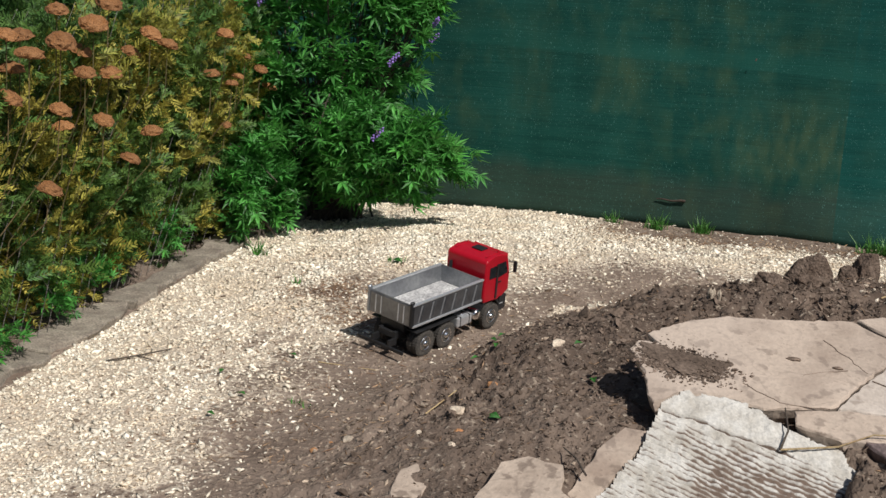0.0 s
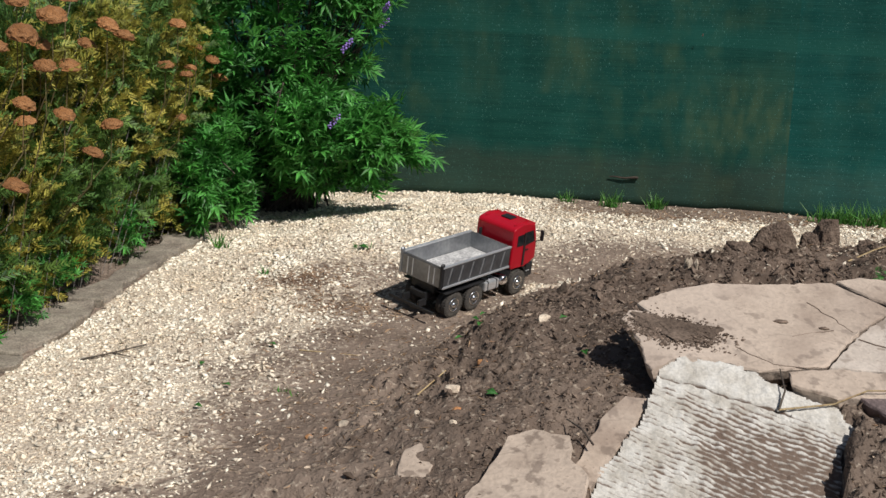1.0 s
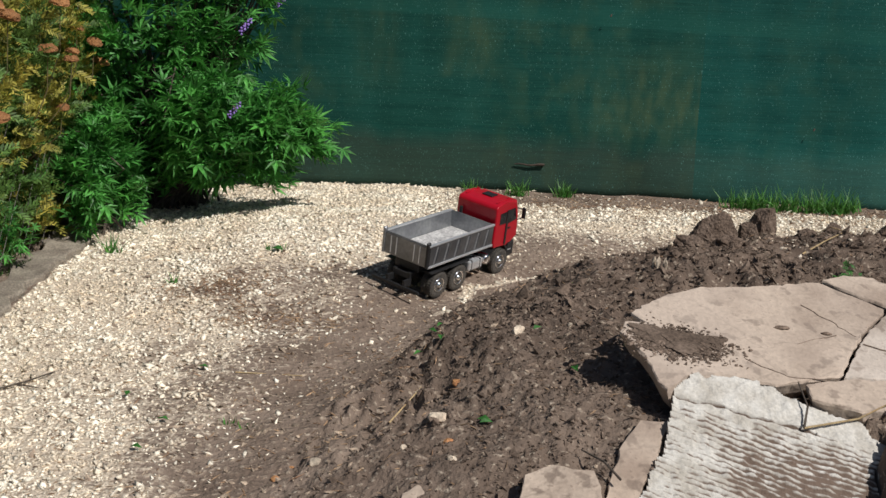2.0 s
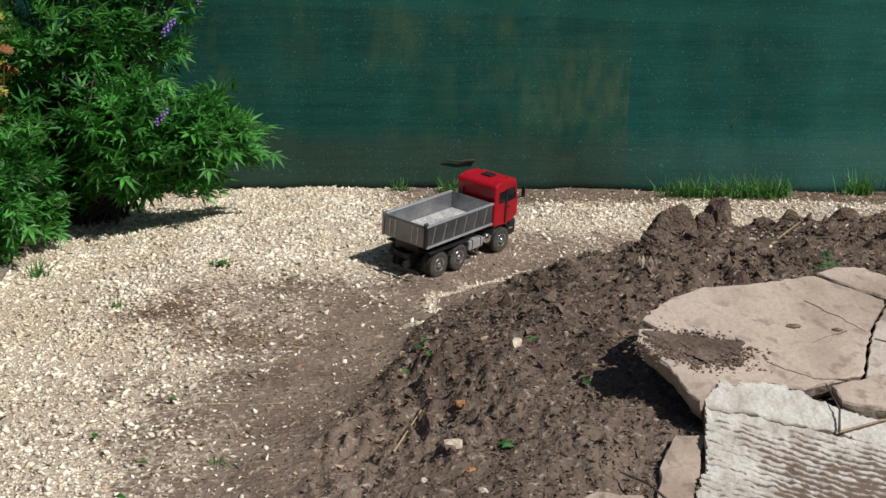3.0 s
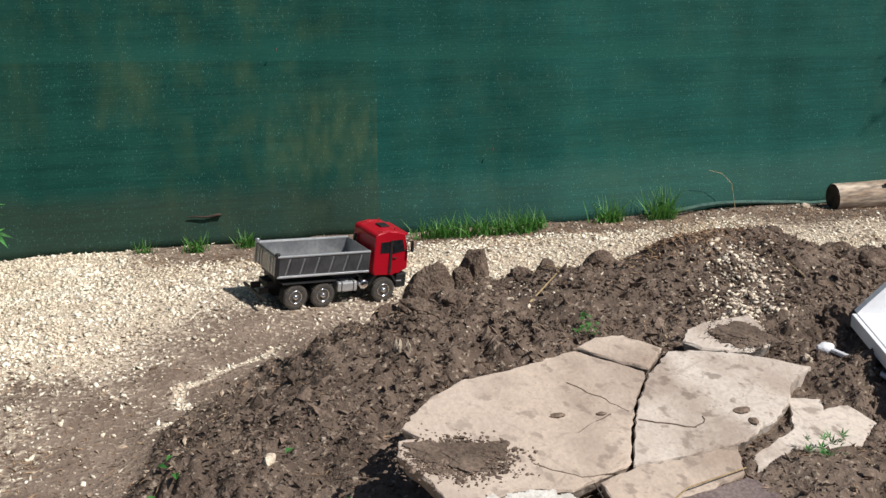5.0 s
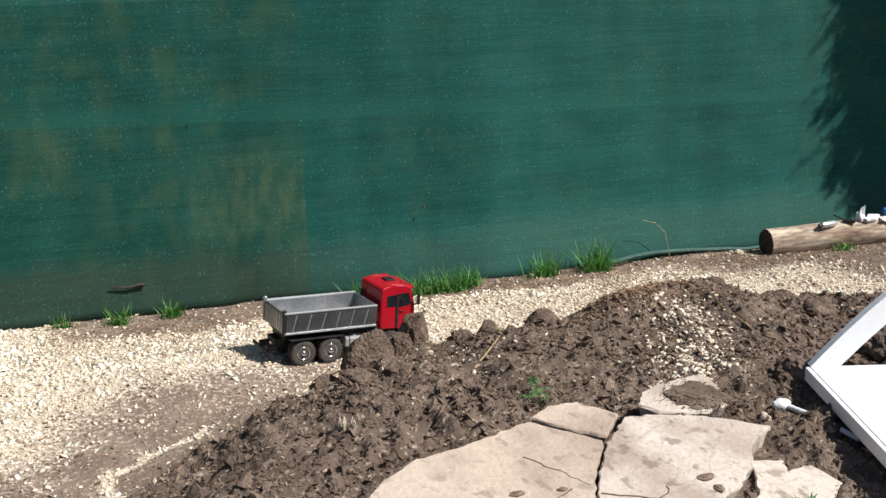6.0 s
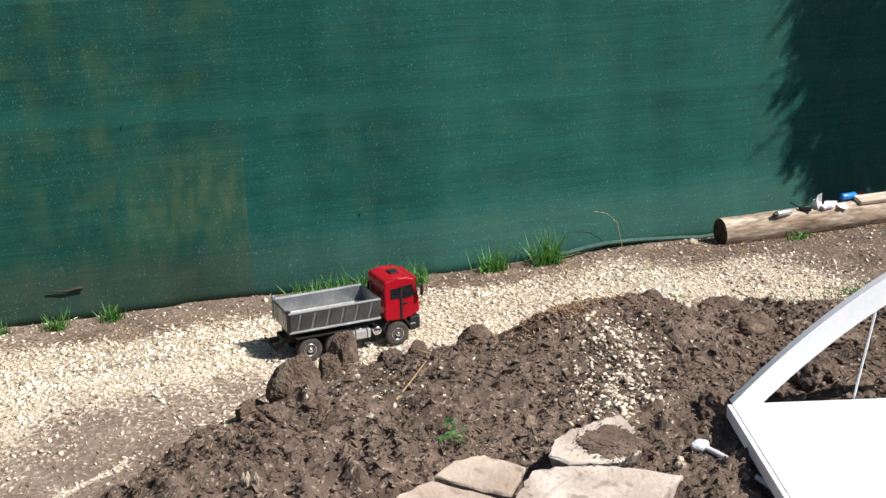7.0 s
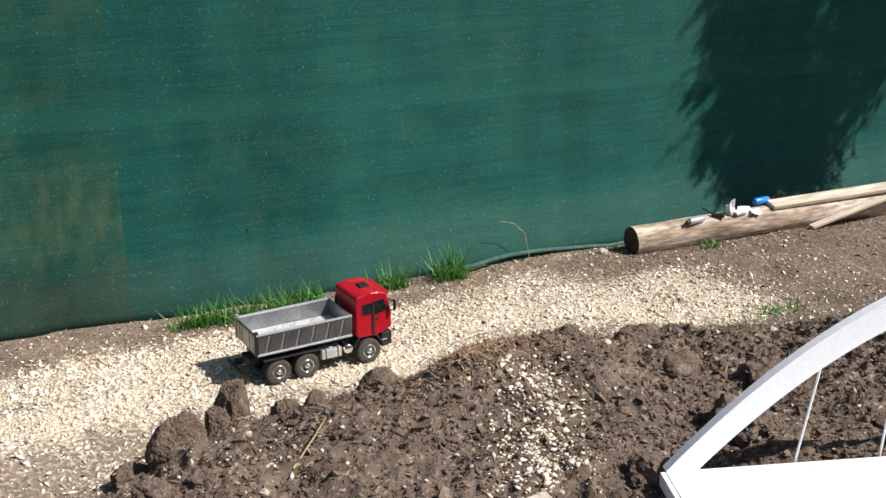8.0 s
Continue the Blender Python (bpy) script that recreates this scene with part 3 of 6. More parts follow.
def build_ground():
    xs = np.concatenate([-2.4 - np.geomspace(0.05, 60, 26)[::-1], np.arange(-2.4, 4.6, 0.0105), 4.6 + np.geomspace(0.05, 60, 26)])
    ys = np.concatenate([-0.7 - np.geomspace(0.05, 60, 26)[::-1], np.arange(-0.7, 3.7, 0.0105), 3.7 + np.geomspace(0.05, 60, 26)])
    gx, gy = np.meshgrid(xs, ys)
    gz = ground_height(gx, gy)
    nx, ny = len(xs), len(ys)
    v = np.stack([gx, gy, gz], -1).reshape(-1, 3)
    i = (np.arange(ny - 1)[:, None] * nx + np.arange(nx - 1)).ravel()
    me = mesh_of("ground", v, np.stack([i, i + 1, i + nx + 1, i + nx], -1), M_GROUND, 4)
    layer = me.attributes.new("chips", "FLOAT", "POINT")
    layer.data.foreach_set("value", chips_share(gx, gy).astype(np.float32).ravel())
    layer = me.attributes.new("heap", "FLOAT", "POINT")
    near = ease((gy - 0.45) / 0.5)
    share = ease((inside(gx, gy) + 0.05 * rough_map(gx, gy, 0.1)) / (0.60 - 0.50 * near)) * (0.6 + 0.4 * near)
    share = np.maximum(share, 0.75 * ease((gx - 2.2 + 0.2 * rough_map(gx, gy, 0.3)) / 0.7) * (gy > 1.5))
    layer.data.foreach_set("value", share.astype(np.float32).ravel())
    me.polygons.foreach_set("use_smooth", [True] * len(me.polygons))
    tagged(new("ground", me), "brown soil ground with a worn track", "ground", kind="structure")


build_ground()


def build_chippings():
    k = 265000
    x, y = RNG.uniform(-1.72, 3.7, k), RNG.uniform(-0.75, 3.5, k)
    g = chips_share(x, y)
    keep = RNG.rand(k) < 0.85 * g**1.15 + 0.035 * (inside(x, y) < 0)
    keep &= (inside(x, y) < 0.25) | (RNG.rand(k) < 0.3)
    x, y = x[keep], y[keep]
    k = len(x)
    size = np.clip(RNG.lognormal(math.log(0.0043), 0.46, k), 0.0018, 0.012)
    sizes = np.stack([size * RNG.uniform(1.0, 2.0, k), size * RNG.uniform(0.6, 1.0, k), size * RNG.uniform(0.35, 0.65, k)], -1)
    places = np.stack([x, y, ground_height(x, y) + size * 0.25], -1)
    v, f = strew(OCTA_V, OCTA_F, spins(k, 0.8), sizes, places, 0.4)
    stuff("gravel", v, f, M_CHIP, "cream limestone chippings strewn over the ground", "gravel", smooth=True)
    # chippings spilled down the soil heap
    k = 1050
    u, w = RNG.rand(k), RNG.randn(k)
    x, y = 1.34 + 0.27 * u + 0.07 * w, 1.30 + 0.52 * u + 0.06 * RNG.randn(k)
    x2, y2 = 0.72 + 0.16 * RNG.randn(110), 1.80 + 0.11 * RNG.randn(110)
    x3, y3 = RNG.uniform(0.3, 3.2, 130), RNG.uniform(1.2, 2.3, 130)
    x4, y4 = 1.88 + 0.08 * RNG.randn(320), 2.10 + 0.03 * RNG.randn(320)
    x, y = np.concatenate([x, x2, x3, x4]), np.concatenate([y, y2, y3, y4])
    size = np.clip(RNG.lognormal(math.log(0.0049), 0.45, len(x)), 0.0022, 0.013)
    sizes = np.stack([size * RNG.uniform(1.0, 1.9, len(x)), size, size * 0.55], -1)
    v, f = strew(OCTA_V, OCTA_F, spins(len(x), 0.7), sizes, np.stack([x, y, ground_height(x, y) + size * 0.15], -1), 0.35)
    stuff("spilled_gravel", v, f, M_PEBBLE, "cream pebbles spilled down the dark soil", "gravel", smooth=True)


def build_grit():
    k = 48000
    x, y = RNG.uniform(-1.72, 4.2, k), RNG.uniform(-0.75, 3.46, k)
    s = inside(x, y)
    keep = (s < 0.25) & (RNG.rand(k) < 1.05 - 0.75 * chips_share(x, y))
    x, y = x[keep], y[keep]
    k = len(x)
    size = np.clip(RNG.lognormal(math.log(0.0034), 0.5, k), 0.0012, 0.011)
    sizes = np.stack([size * RNG.uniform(0.9, 2.2, k), size * RNG.uniform(0.6, 1.0, k), size * RNG.uniform(0.3, 0.6, k)], -1)
    v, f = strew(OCTA_V, OCTA_F, spins(k, 0.8), sizes, np.stack([x, y, ground_height(x, y) + size * 0.15], -1), 0.4)
    stuff("track_grit", v, f, M_GRIT, "brown and cream grit on the worn track", "grit")


PATCH = (0.215, 0.53)


def build_soil_crumbs():
    k = 150000
    x, y = RNG.uniform(-1.0, 4.2, k), RNG.uniform(-0.7, 2.6, k)
    s = inside(x, y)
    keep = RNG.rand(k) < ease((s + 0.02) / (0.12 + 0.5 * ease((0.9 - y) / 0.5))) * (0.35 + 0.65 * (rough_map(x, y, 0.3) > -0.2))
    for outline, _ in BEDS:
        keep &= ~in_outline(x, y, outline)
    x, y, s = x[keep], y[keep], s[keep]
    k = len(x)
    size = np.clip(RNG.lognormal(math.log(0.0034), 0.55, k), 0.0015, 0.013) * (0.65 + 0.5 * ease(s / 0.4)) * (0.75 + 0.3 * ease((y - 0.6) / 0.8))
    sizes = np.stack([size * RNG.uniform(0.9, 2.0, k), size * RNG.uniform(0.6, 1.1, k), size * RNG.uniform(0.4, 0.9, k)], -1)
    v, f = strew(OCTA_V, OCTA_F, spins(k, 1.1), sizes, np.stack([x, y, ground_height(x, y) + size * 0.1], -1), 0.5)
    stuff("soil_crumbs", v, f, M_SOIL, "dark crumbled soil lying over the heap", "soil")
    # pale and brown grit caught in the soil
    k = 7500
    x, y = RNG.uniform(-0.8, 4.2, k), RNG.uniform(-0.6, 2.5, k)
    keep = inside(x, y) > 0.03
    for outline, _ in BEDS:
        keep &= ~in_outline(x, y, outline)
    x, y = x[keep], y[keep]
    k = len(x)
    size = np.clip(RNG.lognormal(math.log(0.0024), 0.5, k), 0.001, 0.008)
    sizes = np.stack([size * RNG.uniform(0.9, 2.2, k), size * RNG.uniform(0.6, 1.0, k), size * RNG.uniform(0.4, 0.7, k)], -1)
    v, f = strew(OCTA_V, OCTA_F, spins(k, 1.0), sizes, np.stack([x, y, ground_height(x, y) + size * 0.6 + 0.001], -1), 0.4)
    stuff("heap_grit", v, f, M_GRIT, "brown and pale grit caught in the soil", "grit")
    # broken lumps between the crumbs
    k = 4200
    x, y = RNG.uniform(-0.9, 4.2, k), RNG.uniform(-0.6, 2.5, k)
    s = inside(x, y)
    keep = RNG.rand(k) < ease((s - 0.02) / 0.15) * (0.12 + 0.5 * ease((y - 0.8) / 0.6) + 0.38 * ease((x - 0.9) / 0.5)) * (0.3 + 0.7 * (rough_map(x + 2, y, 0.25) > 0))
    for outline, _ in BEDS:
        keep &= ~in_outline(x, y, outline)
    x, y = x[keep], y[keep]
    k = len(x)
    size = np.clip(RNG.lognormal(math.log(0.0085), 0.45, k), 0.004, 0.026)
    sizes = np.stack([size * RNG.uniform(0.9, 1.6, k), size * RNG.uniform(0.7, 1.1, k), size * RNG.uniform(0.5, 0.9, k)], -1)
    v, f = strew(ICO_V, ICO_F, spins(k, 1.2), sizes, np.stack([x, y, ground_height(x, y) + size * 0.1], -1), 0.32)
    stuff("soil_lumps", v, f, M_SOIL, "broken dark soil lumps on the heap", "soil")
    # soil lying on the stone slab
    for cx, cy, sx, sy, seed in ((PATCH[0], PATCH[1], 0.085, 0.045, 4), (1.19, 1.055, 0.075, 0.045, 9)):
        ob = part("soil_cake", lump(bmesh.new(), (sx, sy, 0.005), seed, 1.1, 5), M_SOIL)
        ob.matrix_world = pose(cx, cy, float(slab_top(cx, cy)) + 0.001, math.degrees(math.atan(TOP[1])), -math.degrees(math.atan(TOP[0])), 0)
        tagged(ob, "thin cake of dark soil on the slab", "soil", "soil on the slab")
    k = 3200
    x, y = PATCH[0] + 0.055 * RNG.randn(k), PATCH[1] + 0.033 * RNG.randn(k)
    x2, y2 = 1.19 + 0.05 * RNG.randn(900), 1.055 + 0.03 * RNG.randn(900)
    x, y = np.concatenate([x, x2]), np.concatenate([y, y2])
    size = np.clip(RNG.lognormal(math.log(0.0021), 0.5, len(x)), 0.001, 0.007)
    sizes = np.stack([size * 1.6, size * 1.2, size * 0.6], -1)
    v, f = strew(OCTA_V, OCTA_F, spins(len(x), 0.6), sizes, np.stack([x, y, slab_top(x, y) + size * 0.2], -1), 0.35)
    stuff("soil_patch", v, f, M_SOIL, "patch of dark soil lying on the slab", "soil")
    k = 5200
    x, y = RNG.uniform(-0.9, 4.0, k), RNG.uniform(-0.6, 3.4, k)
    keep = (inside(x, y) > 0.02) | (RNG.rand(k) < 0.15)
    x, y = x[keep], y[keep]
    xh, yh = 1.5 + 0.17 * RNG.randn(200), 2.0 + 0.12 * RNG.randn(200)
    xf, yf = RNG.uniform(-0.5, 4.2, 4200), 3.16 + 0.15 * RNG.randn(4200)
    xg, yg = RNG.uniform(-1.3, -0.4, 600), RNG.uniform(0.2, 2.1, 600)
    xp, yp = np.concatenate([-1.11 + 0.10 * RNG.randn(260), -0.87 + 0.12 * RNG.randn(260), -1.06 + 0.08 * RNG.randn(180)]), np.concatenate([1.56 + 0.05 * RNG.randn(260), 1.36 + 0.06 * RNG.randn(260), 1.64 + 0.06 * RNG.randn(180)])
    xg, yg = np.concatenate([xg, xp]), np.concatenate([yg, yp])
    clear = yf < 3.46
    x, y = np.concatenate([x, xh, xh + 0.02, xf[clear], xg]), np.concatenate([y, yh, yh - 0.03, yf[clear], yg])
    k = len(x)
    long = RNG.uniform(0.006, 0.022, k)
    sizes = np.stack([long, RNG.uniform(0.0010, 0.0026, k), RNG.uniform(0.0008, 0.002, k)], -1)
    v, f = strew(OCTA_V, OCTA_F, spins(k, 0.5), sizes, np.stack([x, y, ground_height(x, y) + 0.002], -1), 0.1)
    stuff("bark_shreds", v, f, M_SHRED, "thin reddish bark and root shreds on soil", "debris")
    k = 650
    x, y = 1.50 + 0.11 * RNG.randn(k), 1.96 + 0.065 * RNG.randn(k)
    sizes = np.stack([RNG.uniform(0.008, 0.026, k), RNG.uniform(0.0012, 0.003, k), RNG.uniform(0.001, 0.002, k)], -1)
    v, f = strew(OCTA_V, OCTA_F, spins(k, 0.6), sizes, np.stack([x, y, ground_height(x, y) + 0.006], -1), 0.1)
    stuff("root_shreds", v, f, M_ROOT, "reddish torn roots and husks on the heap", "debris")


# ---- stone slabs ----
def slab_top(x, y):
    return TOP[0] * np.asarray(x) + TOP[1] * np.asarray(y) + TOP[2]


def slab(name, outline, plane, thick, material, label, seed, group="cracked slab pieces"):
    """A broken slab: uneven edge, level top in the given plane, sides that fall inwards."""
    rnd = random.Random(seed)
    ring = []
    k = len(outline)
    for i in range(k):
        (x0, y0), (x1, y1) = outline[i], outline[(i + 1) % k]
        steps = max(2, int(math.hypot(x1 - x0, y1 - y0) / 0.018))
        for j in range(steps):
            u = j / steps
            ring.append((x0 + (x1 - x0) * u + rnd.uniform(-0.0032, 0.0032), y0 + (y1 - y0) * u + rnd.uniform(-0.0032, 0.0032)))
    cx, cy = sum(p[0] for p in ring) / len(ring), sum(p[1] for p in ring) / len(ring)
    h = lambda x, y: plane[0] * x + plane[1] * y + plane[2]
    bm = bmesh.new()
    layers = []
    for inset, drop in ((0.006, 0.0), (0.002, 0.002), (0.0, 0.007), (0.014, thick * 0.6), (0.032, thick)):
        row = []
        for x, y in ring:
            far = math.hypot(x - cx, y - cy)
            q = 1 - (inset + rnd.uniform(0, 0.003) * (drop > 0)) / max(far, 0.03)
            px, py = cx + (x - cx) * q, cy + (y - cy) * q
            row.append(bm.verts.new((px, py, h(px, py) - drop + rnd.uniform(-0.001, 0.001))))
        layers.append(row)
    m = len(ring)
    for a, b in zip(layers, layers[1:]):
        for i in range(m):
            bm.faces.new((a[i], b[i], b[(i + 1) % m], a[(i + 1) % m]))
    bm.faces.new(layers[0])
    bm.faces.new(list(reversed(layers[-1])))
    bmesh.ops.triangulate(bm, faces=[f for f in bm.faces if len(f.verts) > 4])
    ob = part(name, bm, material)
    return tagged(ob, label, "stone slab", group)


def build_slabs():
    slab("stone_slab", A_EDGE, TOP, 0.06, M_SLAB, "broad sandy slab with a rounded broken edge", 1)
    slab("stone_slab", B_EDGE, TOP, 0.07, M_SLAB, "small sandy piece cracked off the slab", 2)
    slab("stone_slab", C_EDGE, (TOP[0], TOP[1], TOP[2] - 0.002), 0.07, M_SLAB_PALE, "pale sandy slab half with scratched face", 3)
    slab("stone_slab", D_EDGE, (TOP[0], TOP[1], TOP[2] - 0.003), 0.06, M_SLAB, "narrow sandy strip along the slab crack", 4)
    slab("stone_slab", E_EDGE, (TOP[0], TOP[1], TOP[2] - 0.012), 0.06, M_SLAB_PALE, "loose pale fragment beside the slab", 5)
    slab("stone_slab", F_EDGE, (TOP[0], TOP[1], TOP[2] - 0.004), 0.06, M_SLAB_PALE, "pale fragment partly covered with soil", 6)
    slab("stone_slab", R_EDGE, (LOW[0] * 0.5, LOW[1] * 0.7, LOW[2] - 0.002), 0.07, M_SLAB, "pinkish sandy fragment beside grooved slab", 7)
    slab("stone_slab", [(-0.206, -0.155), (-0.156, -0.004), (-0.141, 0.074), (-0.087, 0.108), (0.0, 0.085), (0.01, 0.0), (0.055, -0.06), (0.044, -0.283), (-0.19, -0.30)], (0.05, 0.18, 0.170), 0.10, M_SLAB, "sandy stone slab bedded in the soil", 8)
    slab("stone_slab", [(-0.351, -0.131), (-0.394, 0.033), (-0.391, 0.11), (-0.335, 0.17), (-0.292, 0.15), (-0.309, 0.054), (-0.303, -0.089)], (0.0, 0.15, 0.085), 0.08, M_SLAB, "narrow sandy stone bedded in the soil", 9)
    slab("stone_slab", [(0.655, 0.395), (0.70, 0.415), (0.86, 0.455), (0.92, 0.40), (0.80, 0.31), (0.72, 0.33)], (TOP[0], TOP[1], TOP[2] - 0.006), 0.06, M_DARKSTONE, "dark purplish broken slab piece", 10)
    # hairline cracks packed with soil
    for pts in ([(0.572, 0.822), (0.60, 0.79), (0.633, 0.758), (0.66, 0.722), (0.690, 0.694)], [(0.690, 0.664), (0.75, 0.655), (0.817, 0.632), (0.85, 0.655), (0.876, 0.692)], [(0.372, 0.509), (0.42, 0.476), (0.464, 0.458), (0.50, 0.462), (0.55, 0.474), (0.60, 0.492)], [(0.627, 0.692), (0.56, 0.645), (0.50, 0.597)]):
        fine = []
        for (x0, y0), (x1, y1) in zip(pts, pts[1:]):
            fine += [(x0 + (x1 - x0) * u + 0.0025 * RNG.randn(), y0 + (y1 - y0) * u + 0.0025 * RNG.randn()) for u in (0, 0.33, 0.67)]
        bm = path_rod(bmesh.new(), [(x, y, float(slab_top(x, y)) - 0.0004) for x, y in fine], 0.0018, 0.0010, 5)
        tagged(part("soil_seam", bm, M_SOIL), "hairline crack in the slab packed with soil", "crack", "cracks in the slab")
    # cracks and pits: small chips of dark soil in hollows
    for x, y, a, b in ((0.495, 0.682, 0.020, 0.010), (0.605, 0.687, 0.014, 0.008), (0.977, 0.70, 0.022, 0.014), (0.985, 0.655, 0.012, 0.016)):
        bm = bmesh.new()
        lump(bm, (a, b, 0.004), x * 9, 0.4, 2, 1, (0, 0, 0))
        ob = part("soil_clod", bm, M_SOIL)
        ob.matrix_world = pose(x, y, float(slab_top(x, y)) + 0.002)
        tagged(ob, "dark crumb of soil on the slab", "soil clod", "soil crumbs on slab")


def grooved_material():
    """Whitewashed stone with soil caught in its grooves."""
    m = mat("limewashed grooved stone", (0.60, 0.575, 0.525), (0.42, 0.385, 0.33), 18, 0.9, 0.5, 160, grain=0.15)
    n, link = m.node_tree.nodes, m.node_tree.links.new
    a, t, add, x = n.new("ShaderNodeAttribute"), n.new("ShaderNodeTexNoise"), n.new("ShaderNodeMath"), n.new("ShaderNodeMix")
    a.attribute_name = "dirt"
    t.inputs["Scale"].default_value, t.inputs["Detail"].default_value = 45, 4
    co = n.new("ShaderNodeTexCoord")
    link(co.outputs["Object"], t.inputs["Vector"])
    add.operation = "ADD"
    link(a.outputs["Fac"], add.inputs[0])
    link(t.outputs[0], add.inputs[1])
    rng = n.new("ShaderNodeMapRange")
    rng.inputs["From Min"].default_value, rng.inputs["From Max"].default_value = 0.80, 1.05
    link(add.outputs[0], rng.inputs[0])
    x.data_type = "RGBA"
    link(rng.outputs[0], x.inputs[0])
    bsdf = n["Principled BSDF"]
    link(bsdf.inputs["Base Color"].links[0].from_socket, x.inputs[6])
    x.inputs[7].default_value = (0.15, 0.105, 0.078, 1)
    link(x.outputs[2], bsdf.inputs["Base Color"])
    return m


def build_grooved_slab():
    xs, ys = np.arange(0.02, 0.70, 0.0045), np.arange(-0.17, 0.44, 0.0021)
    gx, gy = np.meshgrid(xs, ys)
    wob = 0.010 * rough_map(gx, gy, 0.16)
    phase = (gy + 0.16 * gx + wob) / 0.0138 * 2 * math.pi
    ridge = (0.5 + 0.5 * np.sin(phase)) ** 0.7
    fade = 0.12 + 0.88 * ease((0.37 - gy + 0.03 * rough_map(gx, gy, 0.07)) / 0.10)
    crack = np.exp(-(((gy - 0.335 + 0.05 * (gx - 0.2) - 0.01 * rough_map(gx, gy, 0.06)) / 0.0035) ** 2)) * (gx < 0.5) * (gx > 0.19)
    gz = LOW[0] * gx + LOW[1] * gy + LOW[2] + 0.0052 * (ridge - 1) * fade * (0.75 + 0.4 * rough_map(gx, gy, 0.05)) + 0.003 * rough_map(gx, gy, 0.018) + 0.002 * rough_map(gx, gy, 0.009) - 0.012 * crack
    dirt = 0.45 * (1 - ridge) * fade + 0.40 * ease((gx - 0.16 + 0.1 * rough_map(gx, gy, 0.07)) / 0.26) * ease((0.36 - gy) / 0.16) + 0.8 * crack
    gxe, gye = gx + 0.010 * rough_map(gx, gy, 0.03) + 0.003 * rough_map(gx, gy, 0.012), gy + 0.010 * rough_map(gx + 5, gy, 0.03) + 0.003 * rough_map(gx + 3, gy, 0.012)
    ok = in_outline(gxe, gye, W_EDGE)
    nx = len(xs)
    top = np.stack([gx, gy, gz], -1).reshape(-1, 3)
    i = (np.arange(len(ys) - 1)[:, None] * nx + np.arange(nx - 1)).ravel()
    quads = np.stack([i, i + 1, i + nx + 1, i + nx], -1)
    quads = quads[ok.ravel()[quads].all(1)]
    # skirt down to the soil
    low = top.copy()
    low[:, 2] -= 0.06
    edges = {}
    for q in quads:
        for a, b in zip(q, np.roll(q, -1)):
            edges[(a, b)] = edges.get((b, a), 0) + 1
    rim = [(a, b) for a, b in edges if (b, a) not in edges]
    k = len(top)
    side = np.array([(a, b, b + k, a + k)[::-1] for a, b in rim])
    me = mesh_of("grooved_slab", np.concatenate([top, low]), np.concatenate([quads, side]), grooved_material(), 4)
    layer = me.attributes.new("dirt", "FLOAT", "POINT")
    layer.data.foreach_set("value", np.concatenate([dirt.ravel(), dirt.ravel() * 0 + 1]).astype(np.float32))
    bm = bmesh.new()
    bm.from_mesh(me)
    bmesh.ops.delete(bm, geom=[v for v in bm.verts if not v.link_faces], context="VERTS")
    bm.to_mesh(me)
    bm.free()
    tagged(new("grooved_slab", me), "whitewashed slab with parallel soil-filled grooves", "stone slab")


# ---- netting fence ----


def net_sheet(name, x0, x1, z0, z1, y, parent, step=0.045, label="", flare=0.0):
    """The hung net: faded length to the left of the join, newer and taller length to the right."""
    xs, zs = np.linspace(x0, x1, int((x1 - x0) / step) + 1), np.linspace(z0, z1, int((z1 - z0) / step) + 1)
    gx, gz = np.meshgrid(xs, zs)
    gy = y + 0.012 * rough_map(gx, gz, 0.45) + 0.004 * rough_map(gx * 1.0, gz * 2.5, 0.16) - flare * ease((gx - 0.2) / 1.2) * ease((0.22 - gz) / 0.34)
    nx = len(xs)
    bottom = ground_height(gx[0], gy[0])
    gz = np.where(gz < z0 + 0.14, bottom[None] - 0.01 + (gz - z0) * (z0 + 0.14 - bottom[None] + 0.01) / 0.14, gz)
    i = (np.arange(len(zs) - 1)[:, None] * nx + np.arange(nx - 1)).ravel()
    quads = np.stack([i, i + 1, i + nx + 1, i + nx], -1)
    mid_x, high = gx.ravel()[quads].mean(1), gz.ravel()[quads].max(1)
    quads = quads[(mid_x > 0.5) | (high < 1.25)]
    me = mesh_of(name, np.stack([gx, gy, gz], -1).reshape(-1, 3), quads, M_NET_OLD, 4)
    me.materials.append(M_NET)
    me.polygons.foreach_set("material_index", (gx.ravel()[quads].mean(1) > 0.735).astype(np.int32))
    me.polygons.foreach_set("use_smooth", [True] * len(me.polygons))
    ob = new(name, me)
    ob.parent = parent
    solid = ob.modifiers.new("thickness", "SOLIDIFY")
    solid.thickness, solid.offset = 0.0016, 1
    return tagged(ob, label)


